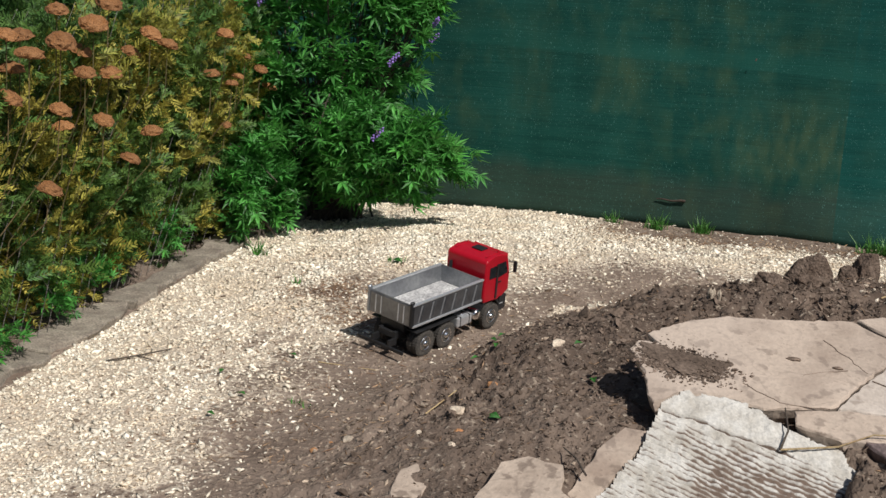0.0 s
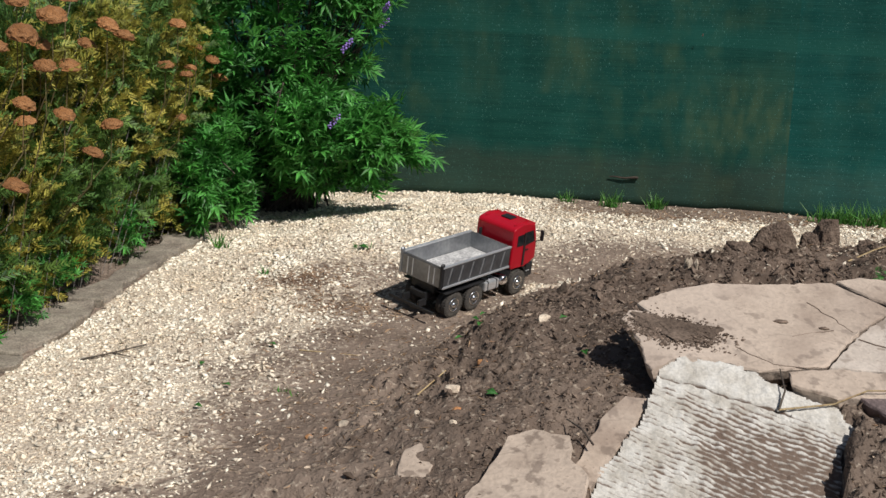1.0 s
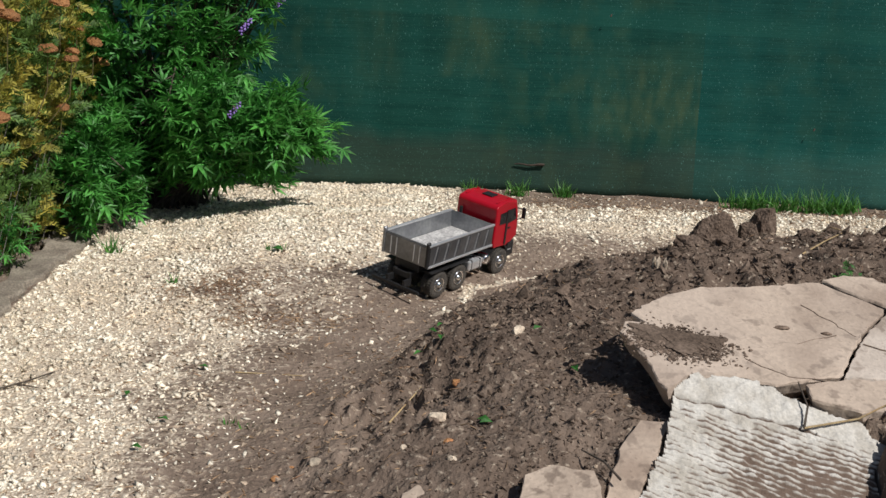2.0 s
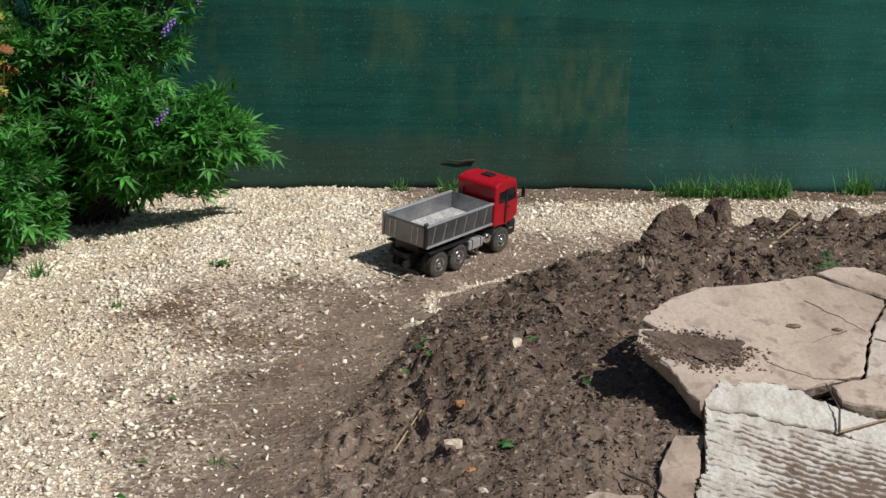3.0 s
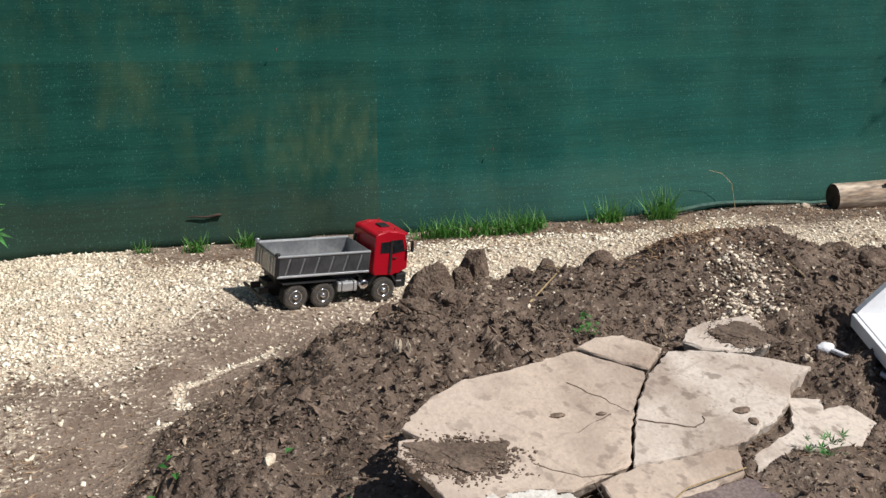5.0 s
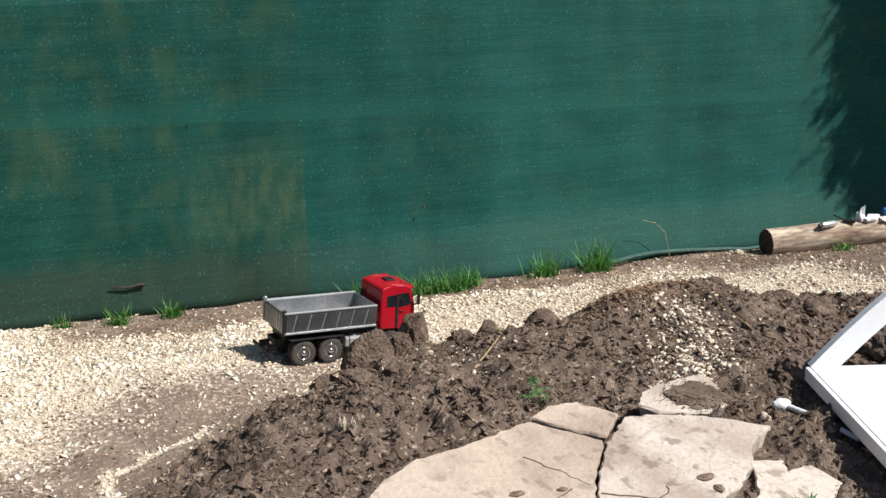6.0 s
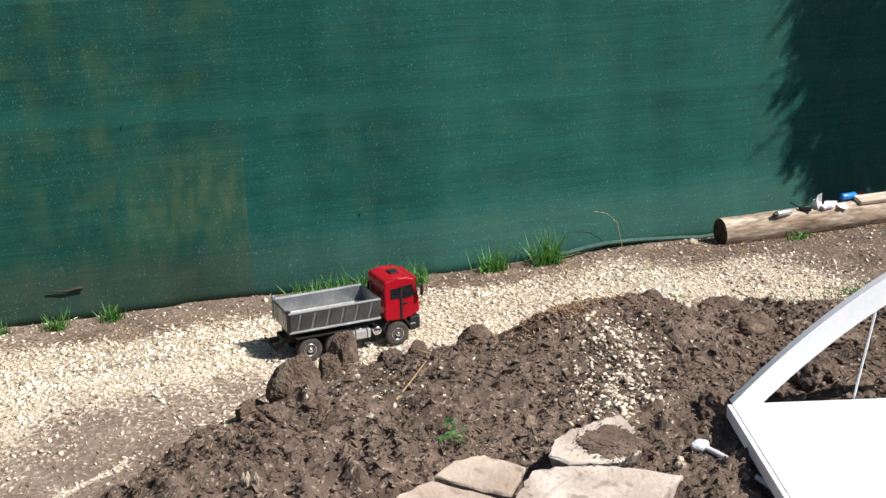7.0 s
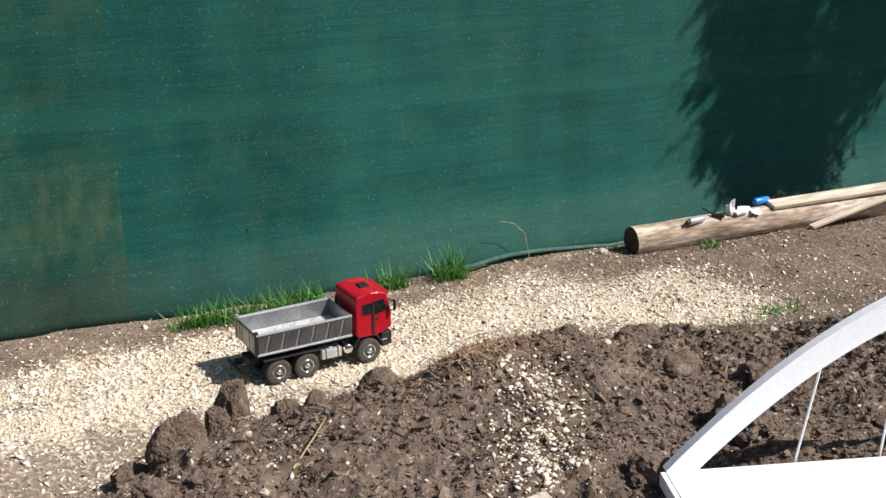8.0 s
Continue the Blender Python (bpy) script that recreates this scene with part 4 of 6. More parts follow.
def build_net_fence():
    fence = thing("shade_net_fence", "dark green woven shade net fence over gravel", "fence")
    net_sheet("net", -4.2, 7.5, -0.1, 1.55, 3.5, fence, flare=0.10)
    for x in (-3.9, -1.9, 0.75, 2.6, 4.5, 6.4):
        bm = rod(bmesh.new(), (x, 3.56, -0.15), (x, 3.56, 1.5 if x > 0.7 else 1.23), 0.02, seg=10)
        part("post", bm, M_POST, fence)
    bm = bmesh.new()
    pts = [(2.0 + 0.1 * k, 3.37 - 0.012 * math.sin(k * 0.9) + 0.01 * k / 10, up(2.0 + 0.1 * k, 3.38) + 0.02 + 0.012 * math.sin(k * 0.5)) for k in range(11)]
    path_rod(bm, pts, 0.011, 0.009, 8)
    part("hem", bm, M_HOSE, fence, "rolled green hem lying on the ground")
    # dark tube that stands for the shadow in the torn crease
    bm = path_rod(bmesh.new(), [(-0.09 + 0.02 * k, 3.489 - 0.003 * math.sin(k * 0.4), 0.040 + 0.003 * math.sin(k * 1.3)) for k in range(8)], 0.003, 0.007, 6)
    part("tear", bm, M_ENDGRAIN, fence, "dark strip standing for shade in a torn fold")
    for x, z in ((0.311, 0.748), (1.282, 0.262)):
        bm = lump(bmesh.new(), (0.004, 0.003, 0.010), x, 0.4, 1)
        ob = part("snail_shell", bm, M_BARK)
        ob.matrix_world = pose(x, 3.47, z, 0, 20, 0)
        tagged(ob, "small dark snail stuck to the net", "snail shell", "snails on the net")


def build_brick_wall():
    wall = thing("brick_wall", "weathered red brick wall behind the net", "wall")
    bm = box(bmesh.new(), (-4.2, 4.32, -0.2), (0.62, 4.5, 1.75))
    part("mortar", bm, M_CURB, wall)
    bm = box(bmesh.new(), (0, 0, 0), (0.21, 0.02, 0.065), 0.004)
    first = part("brick", bm, M_BRICK, wall)
    rows, count = 8, 0
    for r in range(rows):
        for c in range(14):
            x, z = -2.6 + c * 0.225 + 0.11 * (r % 2), 1.10 + r * 0.078
            ob = first if count == 0 else first.copy()
            if count:
                scene.collection.objects.link(ob)
            ob.matrix_local = pose(x, 4.303 + 0.003 * RNG.rand(), z)
            count += 1


# ---- kerb, wire fence and plants ----


def build_kerb():
    kerb = thing("kerb", "weathered concrete garden kerb along the gravel", "kerb", kind="structure")
    y = 0.15
    k = 0
    while y < 2.62:
        long = 0.52 + 0.1 * random.Random(k).random()
        xa = -1.80 + 0.05 * (y / 2.6) ** 2
        bm = box(bmesh.new(), (-0.065, 0.002, -0.06), (0.065, long, 0.010), 0.006)
        bmesh.ops.subdivide_edges(bm, edges=[e for e in bm.edges if e.calc_length() > 0.2], cuts=14)
        for v in bm.verts:
            w = noise.noise(v.co * 9 + Vector((k, 2, 1)))
            v.co.x += 0.05 * w
            v.co.z += 0.016 * noise.noise(v.co * 11 + Vector((k, 7, 3)))
        ob = part("kerb_block", bm, M_CURB, kerb)
        ob.matrix_local = pose(xa, y, up(xa + 0.1, y + long / 2) + 0.012, 0, 0, -1.2 + 2 * random.Random(k + 9).random())
        y += long
        k += 1


def build_wire_fence():
    fence = thing("wire_fence", "slack chain-link wire fence before the plants", "wire fence")
    rnd = random.Random(4)
    for k in range(40):
        way = 1 if k % 4 else -1
        y0 = 0.05 + k * 0.062
        top = 1.05
        pts = []
        for j in range(7):
            z = -0.02 + top * j / 6
            yy = y0 + way * 0.75 * z + (0 if way > 0 else 0.5)
            pts.append((-1.845 + 0.02 * math.sin(yy * 3 + z * 4) - 0.03 * z, yy, z))
        bm = path_rod(bmesh.new(), pts, 0.001, 0.001, 4)
        part("wire", bm, M_WIRE, fence)
    bm = bmesh.new()
    lean = [(-1.735, 0.43, -0.1), (-1.765, 0.40, 0.35), (-1.80, 0.37, 0.9), (-1.83, 0.34, 1.3)]
    path_rod(bm, lean, 0.021, 0.019, 10)
    part("post", bm, M_POST, fence, "dark rusty iron post")


def leaflet(length, width, fold=0.25, droop=0.15):
    """A lance-shaped leaf blade along x, folded on its rib."""
    v = [(0, 0, 0), (0.4 * length, width / 2, fold * width), (0.45 * length, 0, 0), (0.4 * length, -width / 2, fold * width), (length, 0, -droop * length)]
    return v, [(0, 2, 1), (1, 2, 4), (0, 3, 2), (3, 4, 2)]


def palmate():
    """Five narrow leaflets spread like fingers."""
    vs, fs = [], []
    for a, long in ((-80, 0.6), (-38, 0.9), (0, 1.0), (38, 0.9), (80, 0.6)):
        v, f = leaflet(long, 0.22 * long, 0.2, 0.10)
        c, s = math.cos(radians(a)), math.sin(radians(a))
        n = len(vs)
        vs += [(0.12 + c * x - s * y, s * x + c * y, z) for x, y, z in v]
        fs += [tuple(i + n for i in t) for t in f]
    return np.array(vs), fs


def pinnate(pairs=8):
    """A ferny leaf: toothed leaflets in pairs along a drooping rib."""
    vs, fs = [], []
    for k in range(pairs):
        u = (k + 1) / (pairs + 1)
        long = 0.25 * math.sin(math.pi * (0.18 + 0.8 * u)) + 0.03
        for side in (1, -1):
            n = len(vs)
            b = np.array((u, 0, -0.3 * u * u))
            d = np.array((0.80, side * 0.66, 0.22 * math.sin(k * 2.1 + side))) * long * (1.05 + 0.3 * math.sin(k * 3.7 + side))
            w = np.array((0.032, -side * 0.016, -0.012))
            vs += [b - w * 0.6, b + d * 0.55 - w, b + d, b + d * 0.55 + w, b + w * 0.6]
            fs += [(n, n + 1, n + 4), (n + 1, n + 3, n + 4), (n + 1, n + 2, n + 3)]
    return np.array(vs), fs


def frames_along(way, roll):
    """Turns that lay a leaf's x axis along each way, its face turned up and rolled."""
    way = way / np.linalg.norm(way, axis=1, keepdims=True)
    side = np.cross(np.array([0, 0, 1.0]), way)
    side /= np.maximum(np.linalg.norm(side, axis=1, keepdims=True), 1e-6)
    face = np.cross(way, side)
    c, s = np.cos(roll)[:, None], np.sin(roll)[:, None]
    return np.stack([way, c * side + s * face, c * face - s * side], -1)


def leafy_bush(name, label, foot, twigs, leaf, size, material, per, group="", stems=True):
    """A bush: limbs from the foot to each twig, and leaves in clusters along the outer twigs. twigs: (base, tip) points."""
    bush = thing(name, label, "bush", group, at=foot)
    fx = np.array(foot)
    bm = bmesh.new()
    spots, ways = [], []
    for i, (base, tip) in enumerate(twigs):
        base, tip = np.array(base), np.array(tip)
        if stems and i % 3 == 0:
            mid = (fx + base) / 2 + np.array([0, 0, 0.06])
            path_rod(bm, [tuple(fx * 0 + RNG.randn(3) * (0.06, 0.06, 0)), tuple(mid - fx), tuple(base - fx), tuple(tip - fx)], 0.006, 0.0015, 5)
        u = RNG.rand(per) ** 0.7
        along = tip - base
        p = base + u[:, None] * along + RNG.randn(per, 3) * 0.018
        w = along / np.linalg.norm(along) * 0.7 + RNG.randn(per, 3) * 0.6 + np.array([0.2, -0.15, 0.22])
        spots.append(p)
        ways.append(w)
    stuff_ob = part("branchwork", bm, M_BARK, bush)
    tagged(stuff_ob, kind="stuff")
    spots, ways = np.concatenate(spots), np.concatenate(ways)
    tv, tf = leaf
    k = len(spots)
    sz = size * RNG.uniform(0.65, 1.25, k)
    v, f = strew(tv, np.array(tf), frames_along(ways, RNG.randn(k) * 0.45), np.stack([sz, sz, sz], -1), spots - fx)
    stuff("foliage", v, f, material, "", "", bush)
    return bush


def shell_twigs(center, radii, k, length, low=-0.35):
    """Twigs that reach out from within an ellipsoid to its uneven skin."""
    out = []
    while len(out) < k:
        d = RNG.randn(3)
        d /= np.linalg.norm(d)
        if d[2] < low:
            continue
        r = RNG.uniform(0.55, 1.05) * (1 + 0.18 * rough_map(np.array([d[0] * 3 + center[0]]), np.array([d[2] * 3 + d[1]]), 0.8)[0])
        tip = np.array(center) + d * np.array(radii) * r
        if tip[2] < 0.03 or tip[1] > 3.43:
            continue
        way = d + RNG.randn(3) * 0.45
        way /= np.linalg.norm(way)
        out.append((tip - way * length * RNG.uniform(0.6, 1.2), tip))
    return out


FLOWERS = [(-1.69, 0.82, 1.04), (-1.73, 1.19, 1.03), (-1.7, 1.04, 0.98), (-1.73, 0.62, 0.98), (-1.74, 0.7, 0.97), (-1.67, 0.8, 0.95), (-1.66, 0.62, 0.93), (-1.76, 1.06, 0.89), (-1.69, 1.39, 0.92), (-1.69, 1.51, 0.87), (-1.78, 1.41, 0.85), (-1.72, 2.06, 0.86), (-1.76, 2.34, 0.74), (-1.72, 2.41, 0.68), (-1.74, 2.22, 0.67), (-1.68, 2.03, 0.67), (-1.74, 1.97, 0.71), (-1.76, 2.61, 0.58), (-1.72, 1.01, 0.83), (-1.75, 1.21, 0.8), (-1.74, 0.63, 0.8), (-1.67, 0.78, 0.75), (-1.75, 0.92, 0.67), (-1.73, 1.13, 0.66), (-1.7, 1.4, 0.58), (-1.66, 1.17, 0.53), (-1.76, 2.14, 0.48), (-1.72, 0.78, 0.5), (-1.75, 0.66, 0.88)]


def yarrow(foot, heads, seed, spread):
    plant = thing("yarrow_plant", "yellowing ferny yarrow with rusty flat flower heads", "plant", "yarrow along the kerb", at=foot)
    rnd = random.Random(seed)
    fx = np.array(foot)
    for h in heads:
        p = np.array(h) - fx
        bend = np.array((rnd.uniform(-0.06, 0.02), rnd.uniform(-0.08, 0.08), 0))
        root = np.array((rnd.uniform(-0.12, 0.04), p[1] * 0.55 + rnd.uniform(-0.05, 0.05), 0.0))
        bm = path_rod(bmesh.new(), [tuple(root), tuple((root + p) / 2 + bend), tuple(p * (0.96, 0.96, 0.82) + root * 0.04), tuple(p)], 0.0022, 0.0016, 6)
        part("stem", bm, M_STEM, plant)
        r = rnd.choice((0.038, 0.044, 0.041, 0.034)) if h[1] < 1.75 else rnd.choice((0.026, 0.030, 0.034))
        bm = bmesh.new()
        made = bmesh.ops.create_icosphere(bm, subdivisions=3, radius=1)["verts"]
        for v in made:
            q = v.co.copy()
            w = 1 + 0.22 * noise.noise(q * 2.5 + Vector((seed, h[1] * 9, h[2]))) + 0.16 * noise.noise(q * 8 + Vector((h[1] * 5, 0, 0)))
            v.co = Vector((q.x * r * w, q.y * r * w, (q.z * 0.66 if q.z > 0 else q.z * 0.20) * r * w))
        head = part("flower_head", bm, M_HEAD, plant)
        head.matrix_local = Matrix.Translation(Vector(p)) @ pose(0, 0, 0, rnd.uniform(-14, 14), 10 + rnd.uniform(-14, 18), 0)
    tv, tf = pinnate()
    for name, k, material in (("fern_leaves", 1050, M_FERN), ("green_leaves", 1300, M_FERN_GREEN)):
        tufts = k // 13
        u = RNG.rand(tufts) ** 0.9
        tuft = np.stack([RNG.uniform(-0.18, 0.12, tufts) + 0.02 + 0.08 * u, RNG.uniform(-spread, spread, tufts), np.abs(0.04 + 0.94 * u + 0.04 * RNG.randn(tufts))], -1)
        lean = np.stack([0.5 + 0.5 * RNG.randn(tufts), -0.2 + 0.6 * RNG.randn(tufts), 0.9 + 0.3 * RNG.randn(tufts)], -1)
        which = RNG.randint(0, tufts, k)
        spot = tuft[which] + RNG.randn(k, 3) * (0.022, 0.022, 0.03)
        way = lean[which] + RNG.randn(k, 3) * 0.65
        sz = RNG.uniform(0.045, 0.115, k)
        v, f = strew(tv, np.array(tf), frames_along(way, RNG.randn(k) * 1.1), np.stack([sz, sz, sz], -1), spot)
        stuff(name, v, f, material, "", "", plant)
    return plant


def build_plants():
    left = list(FLOWERS)
    for i, (y0, y1) in enumerate(((0.3, 0.95), (0.95, 1.25), (1.25, 1.5), (1.5, 1.9), (1.9, 2.3), (2.3, 3.2))):
        heads = [h for h in left if y0 <= h[1] < y1]
        yarrow((-1.99, min((y0 + y1) / 2, 2.4), -0.05), heads, i + 1, 0.26)
    leaf = palmate()
    twigs = shell_twigs((-1.62, 2.86, 0.50), (0.50, 0.48, 0.85), 300, 0.22, -0.9)
    twigs = [t for t in twigs if t[1][2] > 0.18 or t[1][1] > 2.6]
    twigs += [t for t in shell_twigs((-1.24, 2.58, 0.36), (0.34, 0.24, 0.21), 150, 0.16, -0.9) if t[1][2] > 0.17]
    twigs += shell_twigs((-1.24, 3.05, 0.95), (0.22, 0.24, 0.40), 105, 0.18)
    twigs += [((-1.12, 2.70, 0.31), (-0.99 + 0.16 * RNG.rand(), 2.76 + 0.06 * RNG.randn(), 0.27 + 0.045 * RNG.randn())) for _ in range(16)]
    twigs += [t for t in shell_twigs((-1.27, 2.64, 0.16), (0.28, 0.14, 0.09), 40, 0.12, -0.5) if t[1][2] > 0.05]
    bush = leafy_bush("chaste_tree_bush", "dense green chaste tree bush with violet spikes", (-1.55, 2.9, -0.06), twigs, leaf, 0.074, M_LEAF, 11)
    for p in ((-1.22, 2.42, 0.42), (-1.20, 2.56, 0.72), (-1.10, 2.90, 0.86), (-1.12, 2.93, 0.79), (-1.75, 2.45, 0.95)):
        bm = bmesh.new()
        for k in range(16):
            a = k * 2.4
            lump(bm, (0.006, 0.006, 0.006), k, 0.3, 1, 1, (0.007 * math.cos(a), 0.007 * math.sin(a), 0.0045 * k))
        spike = part("flower_spike", bm, M_PURPLE, bush)
        spike.matrix_local = Matrix.Translation(Vector(p) - Vector((-1.55, 2.9, -0.06))) @ pose(0, 0, 0, 30 * RNG.randn(), 40, 0)
    # greenery behind and between
    leafy_bush("herb_bush", "dark leafy herb at the kerb end", (-1.75, 2.42, -0.06), shell_twigs((-1.70, 2.36, 0.17), (0.16, 0.24, 0.28), 90, 0.14, -0.9), palmate(), 0.065, M_LEAF, 12)
    leafy_bush("garden_shrub", "dense dark green shrub behind the yarrow", (-2.45, 1.7, -0.06), shell_twigs((-2.45, 1.6, 0.55), (0.42, 1.2, 0.75), 420, 0.25), palmate(), 0.10, M_DARKLEAF, 10)
    leafy_bush("garden_shrub", "dense dark green shrub behind the yarrow", (-2.3, 2.9, -0.06), shell_twigs((-2.35, 2.85, 0.7), (0.5, 0.5, 0.8), 260, 0.25), palmate(), 0.10, M_DARKLEAF, 10)
    for i, (x, y) in enumerate(((-1.80, 0.62), (-1.83, 1.02), (-1.84, 1.30), (-1.82, 1.85))):
        leafy_bush("ground_weed", "low bright green weed at the kerb", (x - 0.06, y, -0.05), shell_twigs((x - 0.05, y, 0.04), (0.08, 0.09, 0.10), 15, 0.06), palmate(), 0.042, M_LEAF, 6, "weeds along the kerb", False)


def grass_tuft(x, y, blades, tall, label="fresh green grass tuft at the fence", spread=0.05):
    bl = np.array([(0, -0.5, 0), (0, 0.5, 0), (0.12, 0.35, 0.5), (0.12, -0.35, 0.5), (0.5, 0, 1.0)])
    k = blades
    k = int(k * 1.5)
    wide, high = RNG.uniform(0.004, 0.0075, k), tall * RNG.uniform(0.45, 1.15, k)
    px, py = spread * RNG.randn(k), 0.4 * spread * RNG.randn(k)
    pz = ground_height(x + px, y + py) - 0.004
    v, f = strew(bl, np.array([(0, 1, 2), (0, 2, 3), (3, 2, 4)]), spins(k, 0.45), np.stack([high * RNG.uniform(0.4, 1.6, k), wide, high], -1), np.stack([px, py, pz], -1))
    ob = new("grass_tuft", mesh_of("grass_tuft", v, f, M_GRASS))
    ob.matrix_world = pose(x, y, 0)
    return tagged(ob, label, "grass", "grass tufts", "stuff")


def build_grass():
    for x, y, b, t, s in ((-0.07, 3.40, 40, 0.09, 0.025), (0.14, 3.42, 45, 0.085, 0.03), (-0.29, 3.43, 22, 0.07, 0.02), (0.97, 3.27, 110, 0.09, 0.05), (1.12, 3.27, 100, 0.11, 0.06), (1.30, 3.27, 120, 0.12, 0.06), (1.42, 3.30, 60, 0.10, 0.04), (1.80, 3.30, 75, 0.12, 0.035), (2.06, 3.30, 100, 0.15, 0.035), (3.28, 3.10, 40, 0.05, 0.04)):
        grass_tuft(x, y, b, t, spread=s)
    for x, y, b, t, s in ((-1.575, 2.06, 26, 0.08, 0.02), (-1.25, 1.65, 10, 0.04, 0.012), (-0.97, 1.98, 14, 0.03, 0.02), (-0.85, 0.62, 10, 0.03, 0.03), (3.0, 2.35, 50, 0.05, 0.09)):
        grass_tuft(x, y, b, t, "thin grass sprig growing through the gravel", s)


# ---- clods, stones, sticks ----


def loose(name, label, category, at, size, material, seed, rough=0.35, sub=2, turn=0, group="", sink=0.3, base=None):
    bm = lump(bmesh.new(), size, seed, rough, sub)
    z = up(at[0], at[1]) if base is None else base
    ob = part(name, bm, material)
    ob.matrix_world = pose(at[0], at[1], z + size[2] * (0.5 - sink), 0, 0, turn)
    return tagged(ob, label, category, group)


def block_clod(at, size, seed, turn, middle):
    """An angular clod: a ball cut by flat breaks, with a crumbly skin."""
    rnd = random.Random(seed)
    cuts = [(Vector((rnd.gauss(0, 1), rnd.gauss(0, 1), rnd.gauss(0.15, 0.9))).normalized(), rnd.uniform(0.55, 0.85)) for _ in range(13)]
    bm = bmesh.new()
    for v in bmesh.ops.create_icosphere(bm, subdivisions=5, radius=1)["verts"]:
        p = v.co.copy()
        far = min([1.0] + [d / max(p.dot(q), 0.05) for q, d in cuts])
        far *= 1 + 0.09 * noise.noise(p * 3 + Vector((seed, 0, 0))) + 0.07 * noise.noise(p * 8) + 0.035 * noise.noise(p * 20)
        slim = 1 - 0.38 * max(p.z * far, 0)
        v.co = Vector((p.x * size[0] * slim, p.y * size[1] * slim, p.z * size[2])) * far
    ob = part("clay_clod", bm, M_CLOD)
    ob.matrix_world = pose(at[0], at[1], middle, 0, 0, turn)
    return tagged(ob, "angular block of dry brown clay on the heap", "soil clod", "clay clods")


def build_clods():
    block_clod((0.595, 2.07), (0.100, 0.080, 0.125), 3, 20, 0.105)
    block_clod((0.80, 2.215), (0.082, 0.066, 0.100), 9, 50, 0.140)
    block_clod((0.73, 2.15), (0.055, 0.05, 0.07), 5, 10, up(0.73, 2.15) + 0.02)
    block_clod((0.46, 2.10), (0.11, 0.07, 0.05), 12, 15, up(0.46, 2.10) + 0.005)
    block_clod((1.25, 2.17), (0.075, 0.055, 0.05), 17, 35, up(1.25, 2.17) + 0.01)
    block_clod((1.0, 2.06), (0.055, 0.045, 0.042), 21, 70, up(1.0, 2.06) + 0.01)
    for x, y, s, seed in ((1.16, 2.05, (0.03, 0.025, 0.025), 19), (0.93, 2.12, (0.06, 0.04, 0.03), 22), (1.86, 2.02, (0.06, 0.05, 0.035), 23), (2.05, 1.75, (0.09, 0.07, 0.05), 25), (1.62, 1.22, (0.07, 0.06, 0.045), 27), (0.44, 1.72, (0.05, 0.04, 0.03), 29), (0.56, 1.70, (0.045, 0.04, 0.032), 31), (2.25, 2.2, (0.08, 0.06, 0.05), 33), (2.0, 1.35, (0.1, 0.08, 0.06), 36), (2.3, 1.6, (0.08, 0.07, 0.05), 38)):
        loose("clay_clod", "rough brown clay clod on the soil heap", "soil clod", (x, y), s, M_CLOD, seed, 0.5, 4, seed * 37, "clay clods")


def build_stones():
    pale = ((-0.325, 0.417, 0.030, 0.018, 0.016), (-0.575, 0.875, 0.010, 0.008, 0.007), (0.693, 1.594, 0.016, 0.014, 0.013), (0.737, 2.15, 0.010, 0.009, 0.009), (1.56, 1.593, 0.017, 0.013, 0.011), (2.70, 2.02, 0.022, 0.016, 0.016), (2.815, 3.29, 0.026, 0.018, 0.02), (-0.14, 0.82, 0.032, 0.013, 0.012), (0.0, 0.91, 0.009, 0.007, 0.006), (1.33, 0.97, 0.016, 0.013, 0.012), (1.37, 0.93, 0.012, 0.012, 0.01), (1.36, 1.02, 0.010, 0.01, 0.008), (0.78, 2.02, 0.012, 0.01, 0.008), (-0.60, 0.35, 0.020, 0.014, 0.008), (-0.40, 0.30, 0.009, 0.008, 0.007), (1.95, 1.95, 0.014, 0.012, 0.012), (2.2, 2.0, 0.016, 0.012, 0.01), (-0.29, 0.20, 0.012, 0.009, 0.006))
    for i, (x, y, a, b, c) in enumerate(pale):
        loose("pale_stone", "small pale stone lying on dark soil", "stone", (x, y), (a, b, c), M_STONE, i + 2, 0.35, 2, i * 61, "pale stones")
    for i, (x, y, a) in enumerate(((-0.286, 0.649, 0.018), (-0.303, 0.318, 0.014), (-0.689, 0.326, 0.014), (-0.66, 0.38, 0.008))):
        loose("orange_stone", "small orange-brown stone on dark soil", "stone", (x, y), (a, a * 0.7, a * 0.6), M_ORANGE, i + 4, 0.4, 2, i * 50, "orange stones")
    loose("flat_stone", "flat grey-brown stone half in the soil", "stone", (0.70, 1.51), (0.034, 0.02, 0.012), M_CLOD, 6, 0.2, 2, 20)
    bm = bmesh.new()
    for k in range(7):
        lump(bm, (0.006, 0.006, 0.022), k, 0.4, 1, 1, (0.018 * math.cos(k * 2.2), 0.014 * math.sin(k * 1.7), 0.012))
    ob = part("root_clump", bm, M_STONE)
    ob.matrix_world = pose(0.268, 1.215, up(0.268, 1.215))
    tagged(ob, "pale fibrous root clump standing on soil", "root clump")


def stick(points, r, label, category="stick", material=None, group="dry sticks"):
    x0, y0, _ = points[0]
    bm = path_rod(bmesh.new(), [(x - x0, y - y0, z) for x, y, z in points], r, r * 0.6, 6)
    ob = part("dry_stick", bm, material or M_STRAW)
    ob.matrix_world = pose(x0, y0, 0)
    return tagged(ob, label, category, group)


